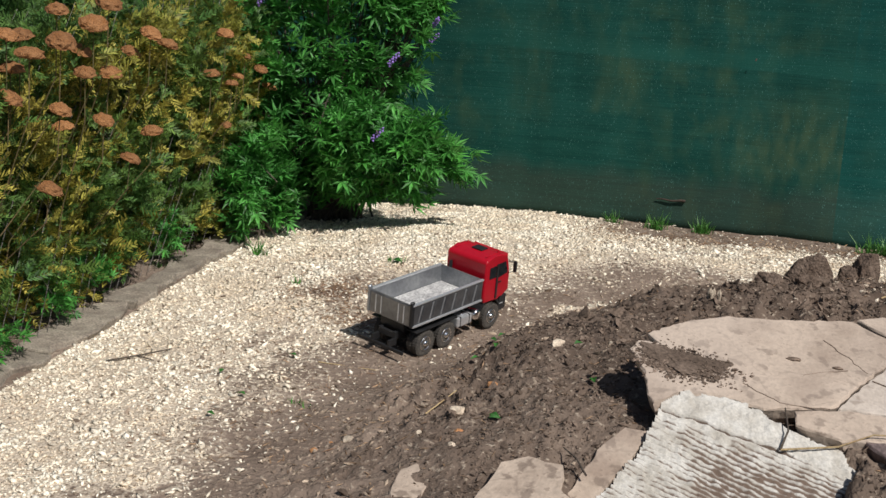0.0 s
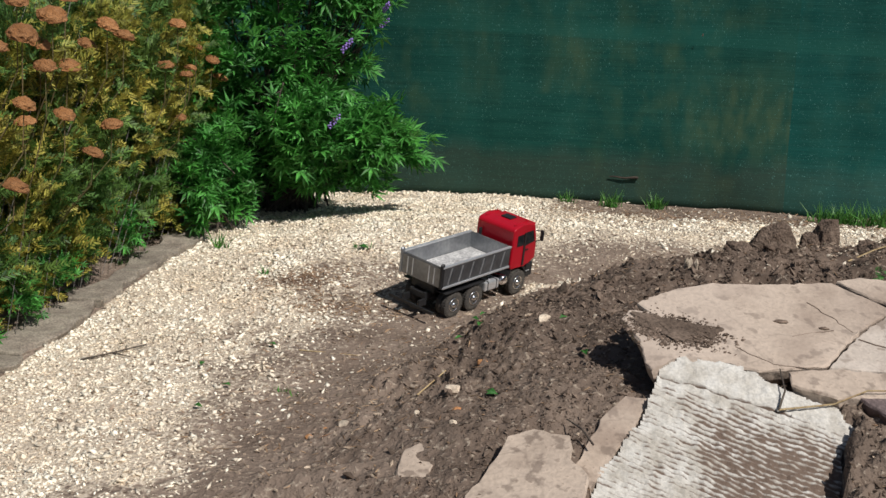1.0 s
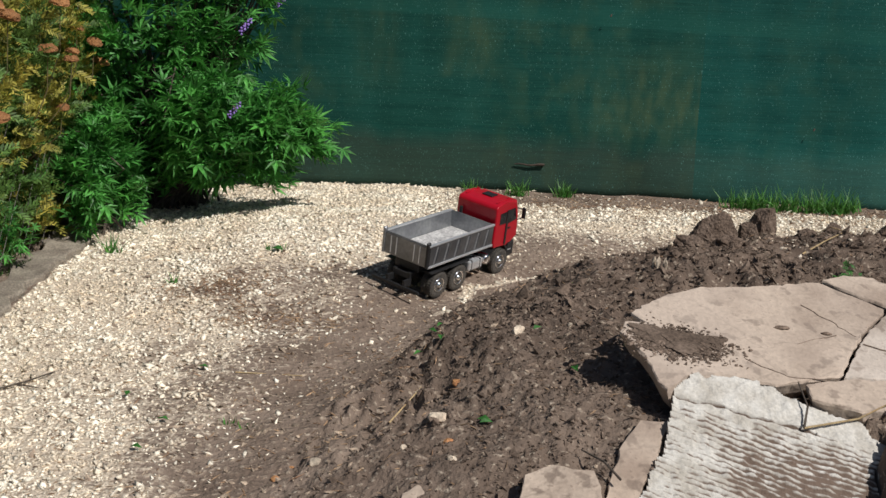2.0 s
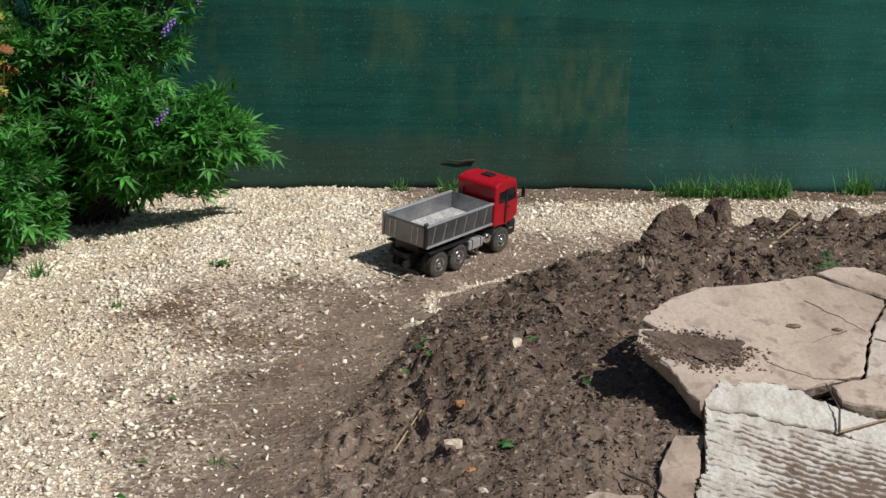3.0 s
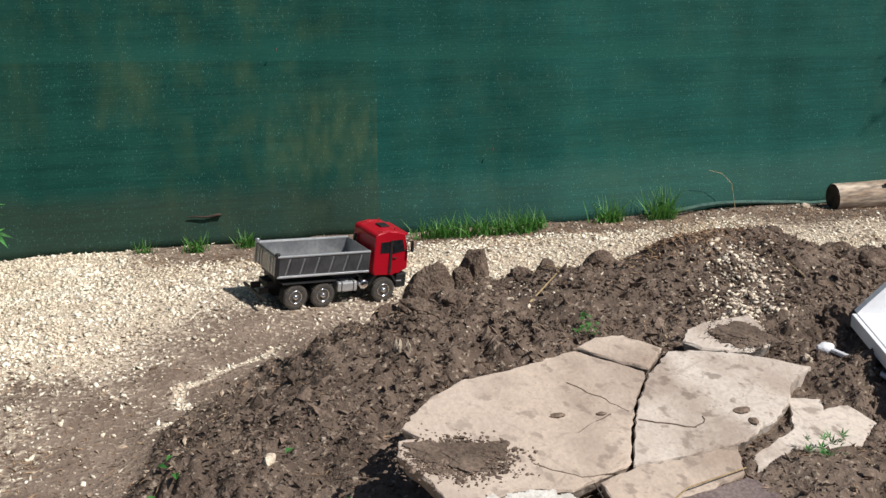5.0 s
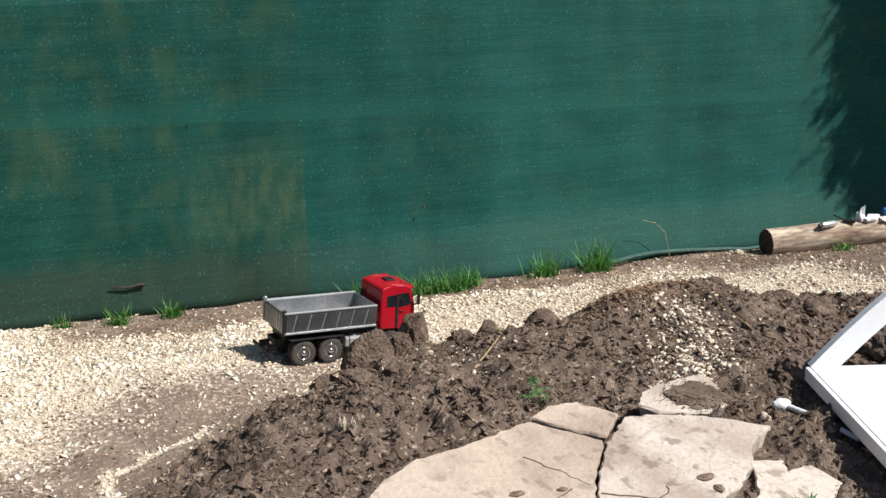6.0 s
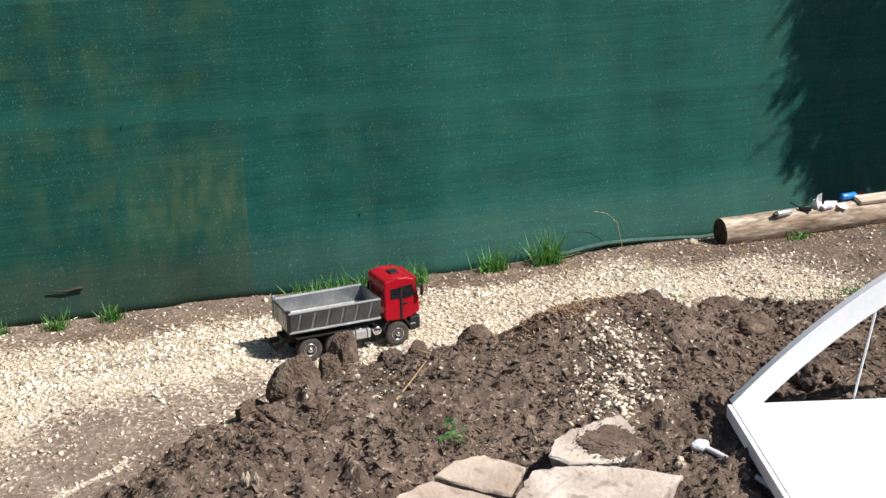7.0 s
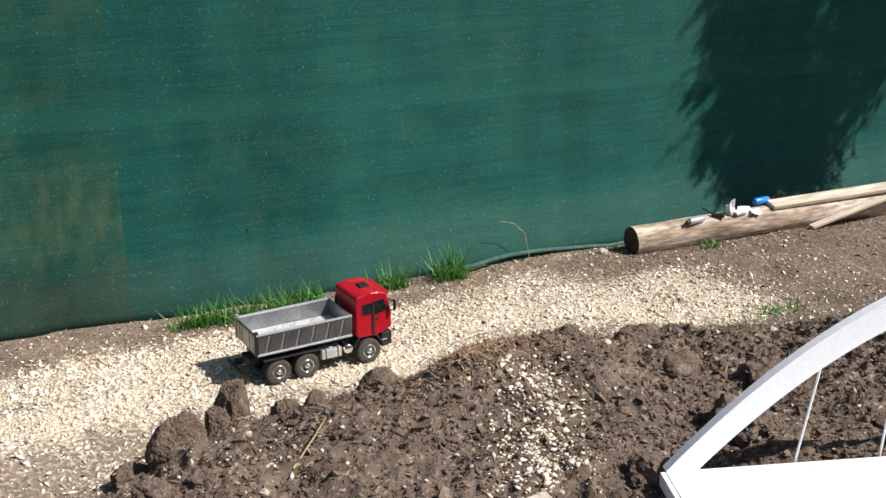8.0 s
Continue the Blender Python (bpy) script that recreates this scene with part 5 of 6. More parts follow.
def build_sticks():
    lab = "thin dry straw-coloured stick on the ground"
    stick([(0.80, 1.68, up(0.80, 1.68) + 0.006), (0.90, 1.79, up(0.90, 1.79) + 0.02), (1.0, 1.93, up(1.0, 1.93) + 0.006)], 0.003, lab)
    stick([(1.0, 1.93, up(1.0, 1.93) + 0.01), (0.97, 1.98, up(0.97, 1.98) + 0.02), (0.94, 2.05, up(0.94, 2.05) + 0.01)], 0.0022, lab)
    low = lambda x, y: LOW[0] * x + LOW[1] * y + LOW[2] + 0.008
    stick([(0.47, 0.315, low(0.47, 0.315)), (0.60, 0.365, low(0.60, 0.365) + 0.006), (0.68, 0.40, float(slab_top(0.68, 0.40)) + 0.01), (0.86, 0.47, float(slab_top(0.86, 0.47)) + 0.006)], 0.0026, "dry forked straw lying across the slab")
    stick([(0.47, 0.315, low(0.47, 0.315)), (0.485, 0.36, low(0.485, 0.36) + 0.012), (0.475, 0.42, float(slab_top(0.475, 0.42)) + 0.012)], 0.003, "dark bent twig lying over the slab", material=M_BARK)
    stick([(0.05, 0.08, low(0.05, 0.08) + 0.01), (0.02, 0.13, up(0.02, 0.13) + 0.03), (-0.02, 0.20, up(-0.02, 0.2) + 0.02)], 0.003, "dark bent twig beside the slab", material=M_BARK)
    stick([(-1.55, 0.78, up(-1.55, 0.78) + 0.006), (-1.45, 0.84, up(-1.45, 0.84) + 0.012), (-1.40, 0.93, up(-1.40, 0.93) + 0.008)], 0.0032, "thin dark twig lying on the gravel", material=M_BARK)
    stick([(-1.47, 0.83, up(-1.47, 0.83) + 0.01), (-1.40, 0.81, up(-1.40, 0.81) + 0.006)], 0.0024, "thin dark twig lying on the gravel", material=M_BARK)
    stick([(0.40, 2.08, up(0.40, 2.08) + 0.05), (0.48, 2.13, up(0.48, 2.13) + 0.05), (0.55, 2.13, up(0.55, 2.13) + 0.045)], 0.0024, lab)
    stick([(1.33, 2.14, up(1.33, 2.14) + 0.01), (1.38, 2.22, up(1.38, 2.22) + 0.02)], 0.0025, lab)
    stick([(2.55, 2.12, up(2.55, 2.12) + 0.008), (2.68, 2.14, up(2.68, 2.14) + 0.008)], 0.0024, lab)
    stick([(1.72, 1.60, up(1.72, 1.6) + 0.01), (1.70, 1.78, up(1.70, 1.78) + 0.012)], 0.0018, lab)
    stick([(-0.45, 0.55, up(-0.45, 0.55) + 0.01), (-0.38, 0.68, up(-0.38, 0.68) + 0.012)], 0.0022, lab)
    stick([(-0.90, 0.93, up(-0.9, 0.93) + 0.004), (-0.72, 0.95, up(-0.72, 0.95) + 0.004)], 0.0018, lab)
    stick([(2.47, 3.34, up(2.47, 3.34)), (2.45, 3.36, 0.05), (2.40, 3.37, 0.10), (2.33, 3.37, 0.12)], 0.0014, "dry arched stalk beside the net hem", "stalk")
    rnd = random.Random(12)
    for k in range(26):
        x, y = 1.47 + rnd.gauss(0, 0.14), 1.98 + rnd.gauss(0, 0.1)
        a = rnd.uniform(0, 6.28)
        stick([(x, y, up(x, y) + 0.004), (x + 0.04 * math.cos(a), y + 0.04 * math.sin(a), up(x, y) + 0.03), (x + 0.07 * math.cos(a), y + 0.07 * math.sin(a), up(x, y) + 0.012)], 0.0016, "thin reddish root on the soil heap", "root", M_SHRED if k % 2 else M_STRAW, "roots on the heap")


def fallen_leaf(x, y, size, turn, lift=0.01):
    bm = bmesh.new()
    v, f = leaflet(size, size * 0.55, 0.3, 0.1)
    vs = [bm.verts.new(p) for p in v]
    for t in f:
        bm.faces.new([vs[i] for i in t])
    ob = part("fallen_leaf", bm, M_LEAF)
    ob.modifiers.new("thickness", "SOLIDIFY").thickness = 0.0006
    ob.matrix_world = pose(x, y, up(x, y) + lift, 8, -6, turn)
    tagged(ob, "fresh green leaf dropped on the ground", "leaf", "fallen leaves")


def build_leaves():
    rnd = random.Random(5)
    for x, y, s in ((-0.39, 0.942, 0.035), (-0.341, 0.958, 0.035), (-0.013, 0.618, 0.035), (-0.98, 1.97, 0.05), (-0.95, 2.0, 0.04), (-0.24, 0.38, 0.04), (-0.235, 0.355, 0.03), (-1.0, 0.6, 0.03), (-1.05, 0.45, 0.03), (-0.34, 1.06, 0.03), (-0.38, 1.03, 0.03), (-0.1, 0.86, 0.03), (-0.98, 0.95, 0.03), (-1.15, 0.75, 0.03)):
        fallen_leaf(x, y, s, rnd.uniform(0, 360), 0.012)
    leafy_bush("seedling", "small green seedling growing from the soil", (0.85, 1.35, up(0.85, 1.35)), shell_twigs((0.85, 1.35, up(0.85, 1.35) + 0.01), (0.03, 0.03, 0.03), 7, 0.02), palmate(), 0.022, M_LEAF, 3, "", False)
    leafy_bush("seedling", "small green seedling beside the slab", (1.10, 0.52, up(1.1, 0.52)), shell_twigs((1.10, 0.52, up(1.1, 0.52) + 0.01), (0.03, 0.03, 0.03), 8, 0.02), palmate(), 0.022, M_LEAF, 3, "", False)


# ---- the log and what lies on it ----


def build_log():
    log = thing("log", "weathered debarked log lying along the fence", "log", at=(2.93, 3.235, -0.022), turn=-3.0)
    long, r = 1.9, 0.066
    bm = bmesh.new()
    rings, seg = 26, 20
    grid = []
    for i in range(rings + 1):
        x = long * i / rings
        row = []
        for k in range(seg):
            a = 2 * math.pi * k / seg
            q = r * (1 + 0.05 * noise.noise(Vector((x * 3, math.cos(a), math.sin(a)))) + 0.03 * noise.noise(Vector((x * 1.2, 3 * math.cos(a), 3 * math.sin(a)))))
            row.append(bm.verts.new((x, q * math.cos(a), q * math.sin(a) + 0.01 * math.sin(x * 2))))
        grid.append(row)
    for a, b in zip(grid, grid[1:]):
        for k in range(seg):
            bm.faces.new((a[k], b[k], b[(k + 1) % seg], a[(k + 1) % seg]))
    bm.faces.new(list(grid[-1]))
    part("trunk", bm, M_LOG, log, smooth=True)
    bm = bmesh.new()
    bmesh.ops.create_cone(bm, cap_ends=True, segments=20, radius1=r * 0.97, radius2=r * 0.9, depth=0.012, matrix=pose(0.002, 0, 0, 0, -90, 0))
    part("cut_end", bm, M_ENDGRAIN, log, "dark cut end")
    top = 0.048
    # grey plank on top, and a leaning one
    bm = box(bmesh.new(), (0, -0.032, -0.008), (0.95, 0.032, 0.012), 0.003)
    ob = part("plank", bm, M_PLANK)
    ob.matrix_world = pose(3.66, 3.180, top + 0.012, 14, -0.5, -3)
    tagged(ob, "pale weathered plank lying on the log", "plank")
    bm = box(bmesh.new(), (0, -0.018, -0.007), (0.62, 0.018, 0.007), 0.002)
    ob = part("plank", bm, M_PLANK)
    ob.matrix_world = pose(3.84, 3.088, up(3.84, 3.088) + 0.012, 0, -12, -3)
    tagged(ob, "narrow pale plank leaning on the log", "plank")
    bottle = thing("glue_bottle", "silver-white bottle lying on the log", "bottle", at=(3.24, 3.175, top + 0.005), turn=8)
    bm = lathe(bmesh.new(), [(0.001, -0.05), (0.013, -0.05), (0.015, -0.045), (0.015, 0.035), (0.010, 0.045), (0.001, 0.046)], 16)
    part("body", bm, M_ALU, bottle, smooth=True).matrix_local = pose(0, 0, 0, 0, 0, -90)
    bm = lathe(bmesh.new(), [(0.001, -0.066), (0.009, -0.066), (0.010, -0.05), (0.001, -0.049)], 14)
    part("cap", bm, M_BLACK, bottle, "black cap").matrix_local = pose(0, 0, 0, 0, 0, -90)
    bm = box(bmesh.new(), (-0.03, -0.01, 0), (0.03, 0.01, 0.018), 0.004)
    rod(bm, (-0.02, 0, 0.012), (-0.07, 0.03, 0.03), 0.004)
    ob = part("hand_tool", bm, M_BLACK)
    ob.matrix_world = pose(3.36, 3.18, top - 0.002, 0, 0, -35)
    tagged(ob, "small dark hand tool on the log", "tool")
    for i, (x, y, s) in enumerate(((3.44, 3.19, (0.022, 0.02, 0.045)), (3.49, 3.185, (0.055, 0.030, 0.02)), (3.57, 3.175, (0.04, 0.026, 0.012)))):
        ob = part("tissue", lump(bmesh.new(), s, i + 2, 0.9, 2), M_PAPER)
        ob.matrix_world = pose(x, y, top - 0.006 + s[2] * 0.45, 0, 0, 30 * i)
        tagged(ob, "crumpled white tissue lying on the log", "tissue", "tissues on the log")
    blue = thing("blue_bottle", "small bright blue bottle on the log", "bottle", at=(3.65, 3.225, top + 0.024), turn=0)
    bm = lathe(bmesh.new(), [(0.001, -0.05), (0.016, -0.05), (0.018, -0.04), (0.018, 0.03), (0.008, 0.042), (0.001, 0.043)], 16)
    part("body", bm, M_BLUE, blue, smooth=True).matrix_local = pose(0, 0, 0, 0, 0, -90)
    bm = rod(bmesh.new(), (0.042, 0, 0), (0.075, 0, 0.012), 0.005, 0.004)
    part("cap", bm, M_REDLENS, blue, "red cap")


# ---- white model bridge ----


def build_bridge():
    bridge = thing("model_bridge", "white model arch bridge lying on the soil", "model bridge", at=(1.60, 1.15, 0.225), turn=-18.07)
    long, wide = 1.9, 0.78
    bm = box(bmesh.new(), (0.0, -wide, 0.0), (long, -0.002, 0.036), 0.002)
    part("deck", bm, M_WHITE, bridge)
    bm = box(bmesh.new(), (-0.014, -wide, -0.004), (-0.001, 0.0, 0.034), 0.002)
    part("end_board", bm, M_WHITE, bridge)

    def arch_z(x, rise):
        return rise * (1 - ((x - long / 2) / (long / 2)) ** 2)

    steps = 64
    bm = bmesh.new()
    rows = []
    for i in range(steps + 1):
        x = long * i / steps
        xo, xi = x, 0.085 + (long - 0.17) * i / steps
        zo, zi = 0.036 + arch_z(xo, 0.537), 0.036 + 0.462 * (1 - ((xi - long / 2) / (long / 2 - 0.085)) ** 2)
        rows.append([bm.verts.new(p) for p in ((xo, -0.004, zo), (xo, 0.024, zo), (xi, 0.024, zi), (xi, -0.004, zi))])
    for a, b in zip(rows, rows[1:]):
        for k in range(4):
            bm.faces.new((a[k], a[(k + 1) % 4], b[(k + 1) % 4], b[k]))
    bm.faces.new(rows[0])
    bm.faces.new(rows[-1])
    part("arch", bm, M_WHITE, bridge)
    for k, (xb, xt) in enumerate(((0.343, 0.385), (0.572, 0.60), (0.80, 0.815), (1.03, 1.03), (1.26, 1.24))):
        zt = 0.036 + 0.462 * (1 - ((xt - long / 2) / (long / 2 - 0.085)) ** 2)
        bm = rod(bmesh.new(), (xb, 0.008, 0.03), (xt, 0.008, zt + 0.01), 0.0035)
        part("hanger", bm, M_WHITE, bridge)
    # joints and screw heads on the deck
    for x, y in ((0.52, -0.03), (0.55, -0.10), (0.62, -0.16), (0.36, -0.04)):
        bm = rod(bmesh.new(), (x, y, 0.035), (x, y, 0.0372), 0.003)
        part("screw", bm, M_ALU, bridge)
    hose = thing("white_pipe", "short white pipe with a round end fitting", "pipe", at=(1.455, 1.075, up(1.455, 1.075) + 0.016))
    bm = lump(bmesh.new(), (0.027, 0.02, 0.018), 3, 0.2, 3)
    part("fitting", bm, M_WHITE, hose)
    bm = path_rod(bmesh.new(), [(0.01, -0.015, 0.0), (0.035, -0.13, 0.002), (0.05, -0.26, -0.004)], 0.0075, 0.007, 10)
    part("pipe", bm, M_WHITE, hose)


# ---- tree beyond the view, whose shade falls on the net ----


def build_tree():
    foot = Vector((6.6, 2.2, 0.1))
    tree = thing("pepper_tree", "weeping pepper tree with hanging feathery fronds", "tree", at=tuple(foot))
    bm = bmesh.new()
    path_rod(bm, [(0, 0, -0.2), (0.03, 0.04, 1.2), (-0.1, 0.1, 2.6), (-0.3, 0.3, 3.8)], 0.14, 0.05, 10)
    part("trunk", bm, M_BARK, tree)
    bm = bmesh.new()
    spots, ways = [], []
    d = np.array(SUN_DIR)
    for k in range(240):
        sz = RNG.uniform(-0.08, 1.9)
        left, right = 3.70 - 0.09 * ease((sz - 0.1) / 0.3), 4.26 + 0.75 * sz
        sx = RNG.uniform(left, right) if k > 60 else left + 0.16 * RNG.rand() ** 2
        along = RNG.uniform(1.75, 2.45)
        low = np.array((sx, 3.47, sz)) + d * along
        high = low + (np.array((RNG.uniform(0.02, 0.30), RNG.uniform(-0.2, 0.1), RNG.uniform(0.4, 0.9))) if k > 60 else np.array((RNG.uniform(0.10, 0.25), RNG.uniform(-0.1, 0.1), RNG.uniform(0.20, 0.40))))
        join = np.array((-0.2 + foot.x, 0.2 + foot.y, 3.3)) + RNG.randn(3) * (0.12, 0.12, 0.2)
        if k % 6 == 0 and sx > 4.2:
            path_rod(bm, [tuple(join - np.array(foot)), tuple((join + high) / 2 - np.array(foot) + (0, 0, 0.25)), tuple(high - np.array(foot))], 0.008, 0.003, 5)
        n = 34
        u = np.linspace(0, 1, n)[:, None]
        p = high + u * (low - high) + 0.02 * RNG.randn(n, 3)
        spots.append(p)
        ways.append((low - high) + RNG.randn(n, 3) * 0.55)
    part("limbs", bm, M_BARK, tree)
    spots, ways = np.concatenate(spots), np.concatenate(ways)
    tv, tf = pinnate(7)
    k = len(spots)
    sz = RNG.uniform(0.10, 0.19, k)
    v, f = strew(tv, np.array(tf), frames_along(ways, RNG.randn(k) * 1.2), np.stack([sz, sz * 0.6, sz], -1), spots - np.array(foot))
    stuff("crown", v, f, M_LEAF, "", "", tree)


# ---- the toy tipper truck ----
AXLES = (-0.182, -0.078, 0.162)
WHEEL_R = 0.0445


def tyre_profile(w):
    r = WHEEL_R
    return [(r * 0.58, -w / 2 + 0.001), (r * 0.80, -w / 2), (r * 0.93, -w / 2 + 0.001), (r * 0.985, -w / 2 + 0.004), (r, -w / 4), (r, w / 4), (r * 0.985, w / 2 - 0.004), (r * 0.93, w / 2 - 0.001), (r * 0.80, w / 2), (r * 0.58, w / 2 - 0.001)]


def add_wheel(truck, x, y, out, dual):
    """A wheel whose outer face looks to out (+1 or -1 along y)."""
    wheel = new("wheel")
    wheel.parent = truck
    wheel.matrix_local = pose(x, y, WHEEL_R)
    w = 0.021
    for k in range(2 if dual else 1):
        off = -out * k * 0.024
        bm = lathe(bmesh.new(), tyre_profile(w), 32)
        for v in bm.verts:
            v.co.y += off
        for j in range(32):
            a = 2 * math.pi * (j + 0.5 * (k % 2)) / 32
            for side in (-1, 1):
                m = Matrix.Rotation(-a, 4, "Y") @ Matrix.Translation((WHEEL_R * 0.995, off + side * w * 0.24, 0)) @ pose(0, 0, 0, side * 12, 0, 0)
                box(bm, (-0.0012, -w * 0.19, -0.0021), (0.0014, w * 0.19, 0.0021), 0, m)
        part("tyre", bm, M_TYRE, wheel)
    face = out * w / 2
    bm = lathe(bmesh.new(), [(0.0245, face - out * 0.004), (0.0240, face + out * 0.001), (0.0215, face), (0.0185, face - out * 0.007), (0.0120, face - out * 0.008), (0.0095, face + out * 0.001), (0.0065, face + out * 0.005), (0.0010, face + out * 0.006)], 28)
    part("rim", bm, M_CHROME, wheel, "chrome dished rim", smooth=True)
    bm = bmesh.new()
    for j in range(8):
        a = 2 * math.pi * j / 8
        rod(bm, (0.0152 * math.cos(a), face - out * 0.010, 0.0152 * math.sin(a)), (0.0152 * math.cos(a), face - out * 0.004, 0.0152 * math.sin(a)), 0.0017, seg=6)
    part("wheel_nuts", bm, M_CHROME, wheel)
    bm = bmesh.new()
    for j in range(8):
        a = 2 * math.pi * (j + 0.5) / 8
        rod(bm, (0.0158 * math.cos(a), face - out * 0.0085, 0.0158 * math.sin(a)), (0.0158 * math.cos(a), face - out * 0.0065, 0.0158 * math.sin(a)), 0.0024, seg=8)
    part("rim_holes", bm, M_BLACK, wheel)
    return wheel, (x, y, WHEEL_R)


def build_truck():
    truck = thing("toy_tipper_truck", "red model tipper truck with an empty grey bed", "toy truck")
    # chassis
    bm = bmesh.new()
    for y in (-0.03, 0.03):
        box(bm, (-0.268, y - 0.006, 0.064), (0.235, y + 0.006, 0.088), 0.001)
    for x in (-0.262, -0.13, 0.02, 0.11, 0.22):
        box(bm, (x - 0.006, -0.026, 0.066), (x + 0.006, 0.026, 0.084))
    part("chassis", bm, M_BLACK, truck)
    for x in AXLES:
        bm = rod(bmesh.new(), (x, -0.062, WHEEL_R), (x, 0.062, WHEEL_R), 0.006)
        lump(bm, (0.018, 0.016, 0.016), 2, 0.1, 2, 1, (x, 0, WHEEL_R))
        part("axle", bm, M_BLACK, truck)
    bm = box(bmesh.new(), (-0.300, -0.098, 0.038), (-0.292, 0.098, 0.050), 0.002)
    for y in (-0.035, 0.035):
        box(bm, (-0.298, y - 0.004, 0.046), (-0.262, y + 0.004, 0.068))
    part("rear_bar", bm, M_BLACK, truck)
    # tipping bed
    bed = part("bed", bed_shell(), M_STEEL, truck, "grey steel tipping bed")
    bm = box(bmesh.new(), (-0.262, -0.083, 0.1315), (0.072, 0.083, 0.1480))
    part("bed_floor", bm, M_DUST, bed, "pale dusty floor")
    for side in (-1, 1):
        bm = box(bmesh.new(), (-0.262, side * 0.0957 - 0.0012, 0.134), (0.077, side * 0.0957 + 0.0012, 0.203), 0.0005)
        part("side_panel", bm, M_PANEL, bed, "dark grey side panel")
        for k in range(12):
            x = -0.232 + (k // 2) * 0.054 + (k % 2) * 0.011
            thin = 0.0016 if k % 2 else 0.0024
            bm = box(bmesh.new(), (-thin, -0.002, -0.031), (thin, 0.002, 0.031), 0.0006, pose(x, side * 0.0968, 0.167) @ pose(0, 0, 0, 0, 14, 0))
            # every other rib carries the painted edge light
            part("rib", bm, M_RIB if k % 2 == 0 else M_PANEL, bed)
        bm = box(bmesh.new(), (-0.270, side * 0.0955 - 0.005, 0.2035), (0.080, side * 0.0955 + 0.005, 0.2105), 0.0015)
        part("top_rail", bm, M_ALU, bed)
        bm = box(bmesh.new(), (-0.268, side * 0.097 - 0.004, 0.126), (0.078, side * 0.097 + 0.004, 0.133), 0.001)
        part("lower_rail", bm, M_ALU, bed)
        bm = box(bmesh.new(), (-0.276, side * 0.094 - 0.005, 0.128), (-0.262, side * 0.094 + 0.005, 0.213), 0.002)
        lump(bm, (0.010, 0.006, 0.007), 4, 0.15, 2, 1, (-0.269, side * 0.094, 0.216))
        part("corner_post", bm, M_BLACK if side < 0 else M_STEEL, bed)
    gate = part("tailgate", box(bmesh.new(), (-0.273, -0.089, 0.130), (-0.2685, 0.089, 0.204), 0.0015), M_PANEL, bed)
    for y in (-0.062, -0.038, 0.038, 0.062):
        bm = box(bmesh.new(), (-0.2752, y - 0.0013, 0.136), (-0.2725, y + 0.0013, 0.198), 0.0005)
        part("gate_rib", bm, M_ALU, gate)
    # the bed sits low, a little narrower than the wheels
    seat = Matrix.Translation((0.0149, 0, 0.0007)) @ Matrix.Diagonal((1.0143, 0.9686, 0.939, 1))
    for ob in (bed, *bed.children_recursive):
        ob.data.transform(seat)
    bm = box(bmesh.new(), (-0.245, -0.05, 0.086), (0.075, 0.05, 0.118), 0.003)
    part("sub_frame", bm, M_BLACK, truck)
    for side in (-1, 1):
        bm = box(bmesh.new(), (-0.235, side * 0.075 - 0.022, 0.094), (-0.03, side * 0.075 + 0.022, 0.098), 0.001)
        part("mudguard", bm, M_BLACK, truck)
    # tanks
    for side in (-1, 1):
        bm = box(bmesh.new(), (-0.022, side * 0.068 - 0.024, 0.050), (0.056, side * 0.068 + 0.024, 0.086), 0.006)
        tank = part("fuel_tank", bm, M_ALU, truck, "bright aluminium fuel tank")
        for x in (-0.006, 0.040):
            bm = box(bmesh.new(), (x - 0.002, side * 0.068 - 0.0248, 0.0492), (x + 0.002, side * 0.068 + 0.0248, 0.0868), 0.001)
            part("tank_strap", bm, M_BLACK, tank)
        bm = rod(bmesh.new(), (0.017, side * 0.075, 0.086), (0.017, side * 0.075, 0.091), 0.006, seg=12)
        part("filler_cap", bm, M_CHROME, tank)
    bm = lathe(bmesh.new(), [(0.001, -0.095), (0.014, -0.095), (0.018, -0.090), (0.018, -0.045), (0.001, -0.044)], 22)
    ob = part("air_tank", bm, M_CHROME, truck, "round chrome air tank", smooth=True)
    ob.matrix_local = pose(0.081, 0, 0.072)
    # cab
    outline = [(0.116, 0.118), (0.116, 0.243), (0.124, 0.252), (0.165, 0.259), (0.205, 0.259), (0.236, 0.250), (0.247, 0.200), (0.254, 0.178), (0.256, 0.118), (0.215, 0.108), (0.208, 0.100), (0.196, 0.098), (0.122, 0.098)]
    cab = part("cab", prism(bmesh.new(), outline, -0.085, 0.085, 0.005, 3), M_RED, truck, "glossy red cab")
    for side in (-1, 1):
        y = side * 0.0852
        a, b = sorted((y, y + side * 0.0012))
        part("quarter_window", prism(bmesh.new(), [(0.140, 0.182), (0.140, 0.222), (0.176, 0.224), (0.176, 0.182)], a, b), M_GLASS, cab, "dark quarter window")
        part("side_window", prism(bmesh.new(), [(0.190, 0.178), (0.190, 0.228), (0.226, 0.229), (0.240, 0.186)], a, b), M_GLASS, cab, "dark side window")
        part("door_pillar", prism(bmesh.new(), [(0.178, 0.105), (0.178, 0.228), (0.187, 0.228), (0.187, 0.105)], *sorted((y, y + side * 0.003))), M_BLACK, cab)
        part("door_handle", box(bmesh.new(), (0.192, *sorted((y, y + side * 0.004))[:1], 0.160), (0.206, sorted((y, y + side * 0.004))[1], 0.164), 0.001), M_BLACK, cab)
        bm = bmesh.new()
        rod(bm, (0.242, y, 0.225), (0.258, y + side * 0.017, 0.222), 0.0018)
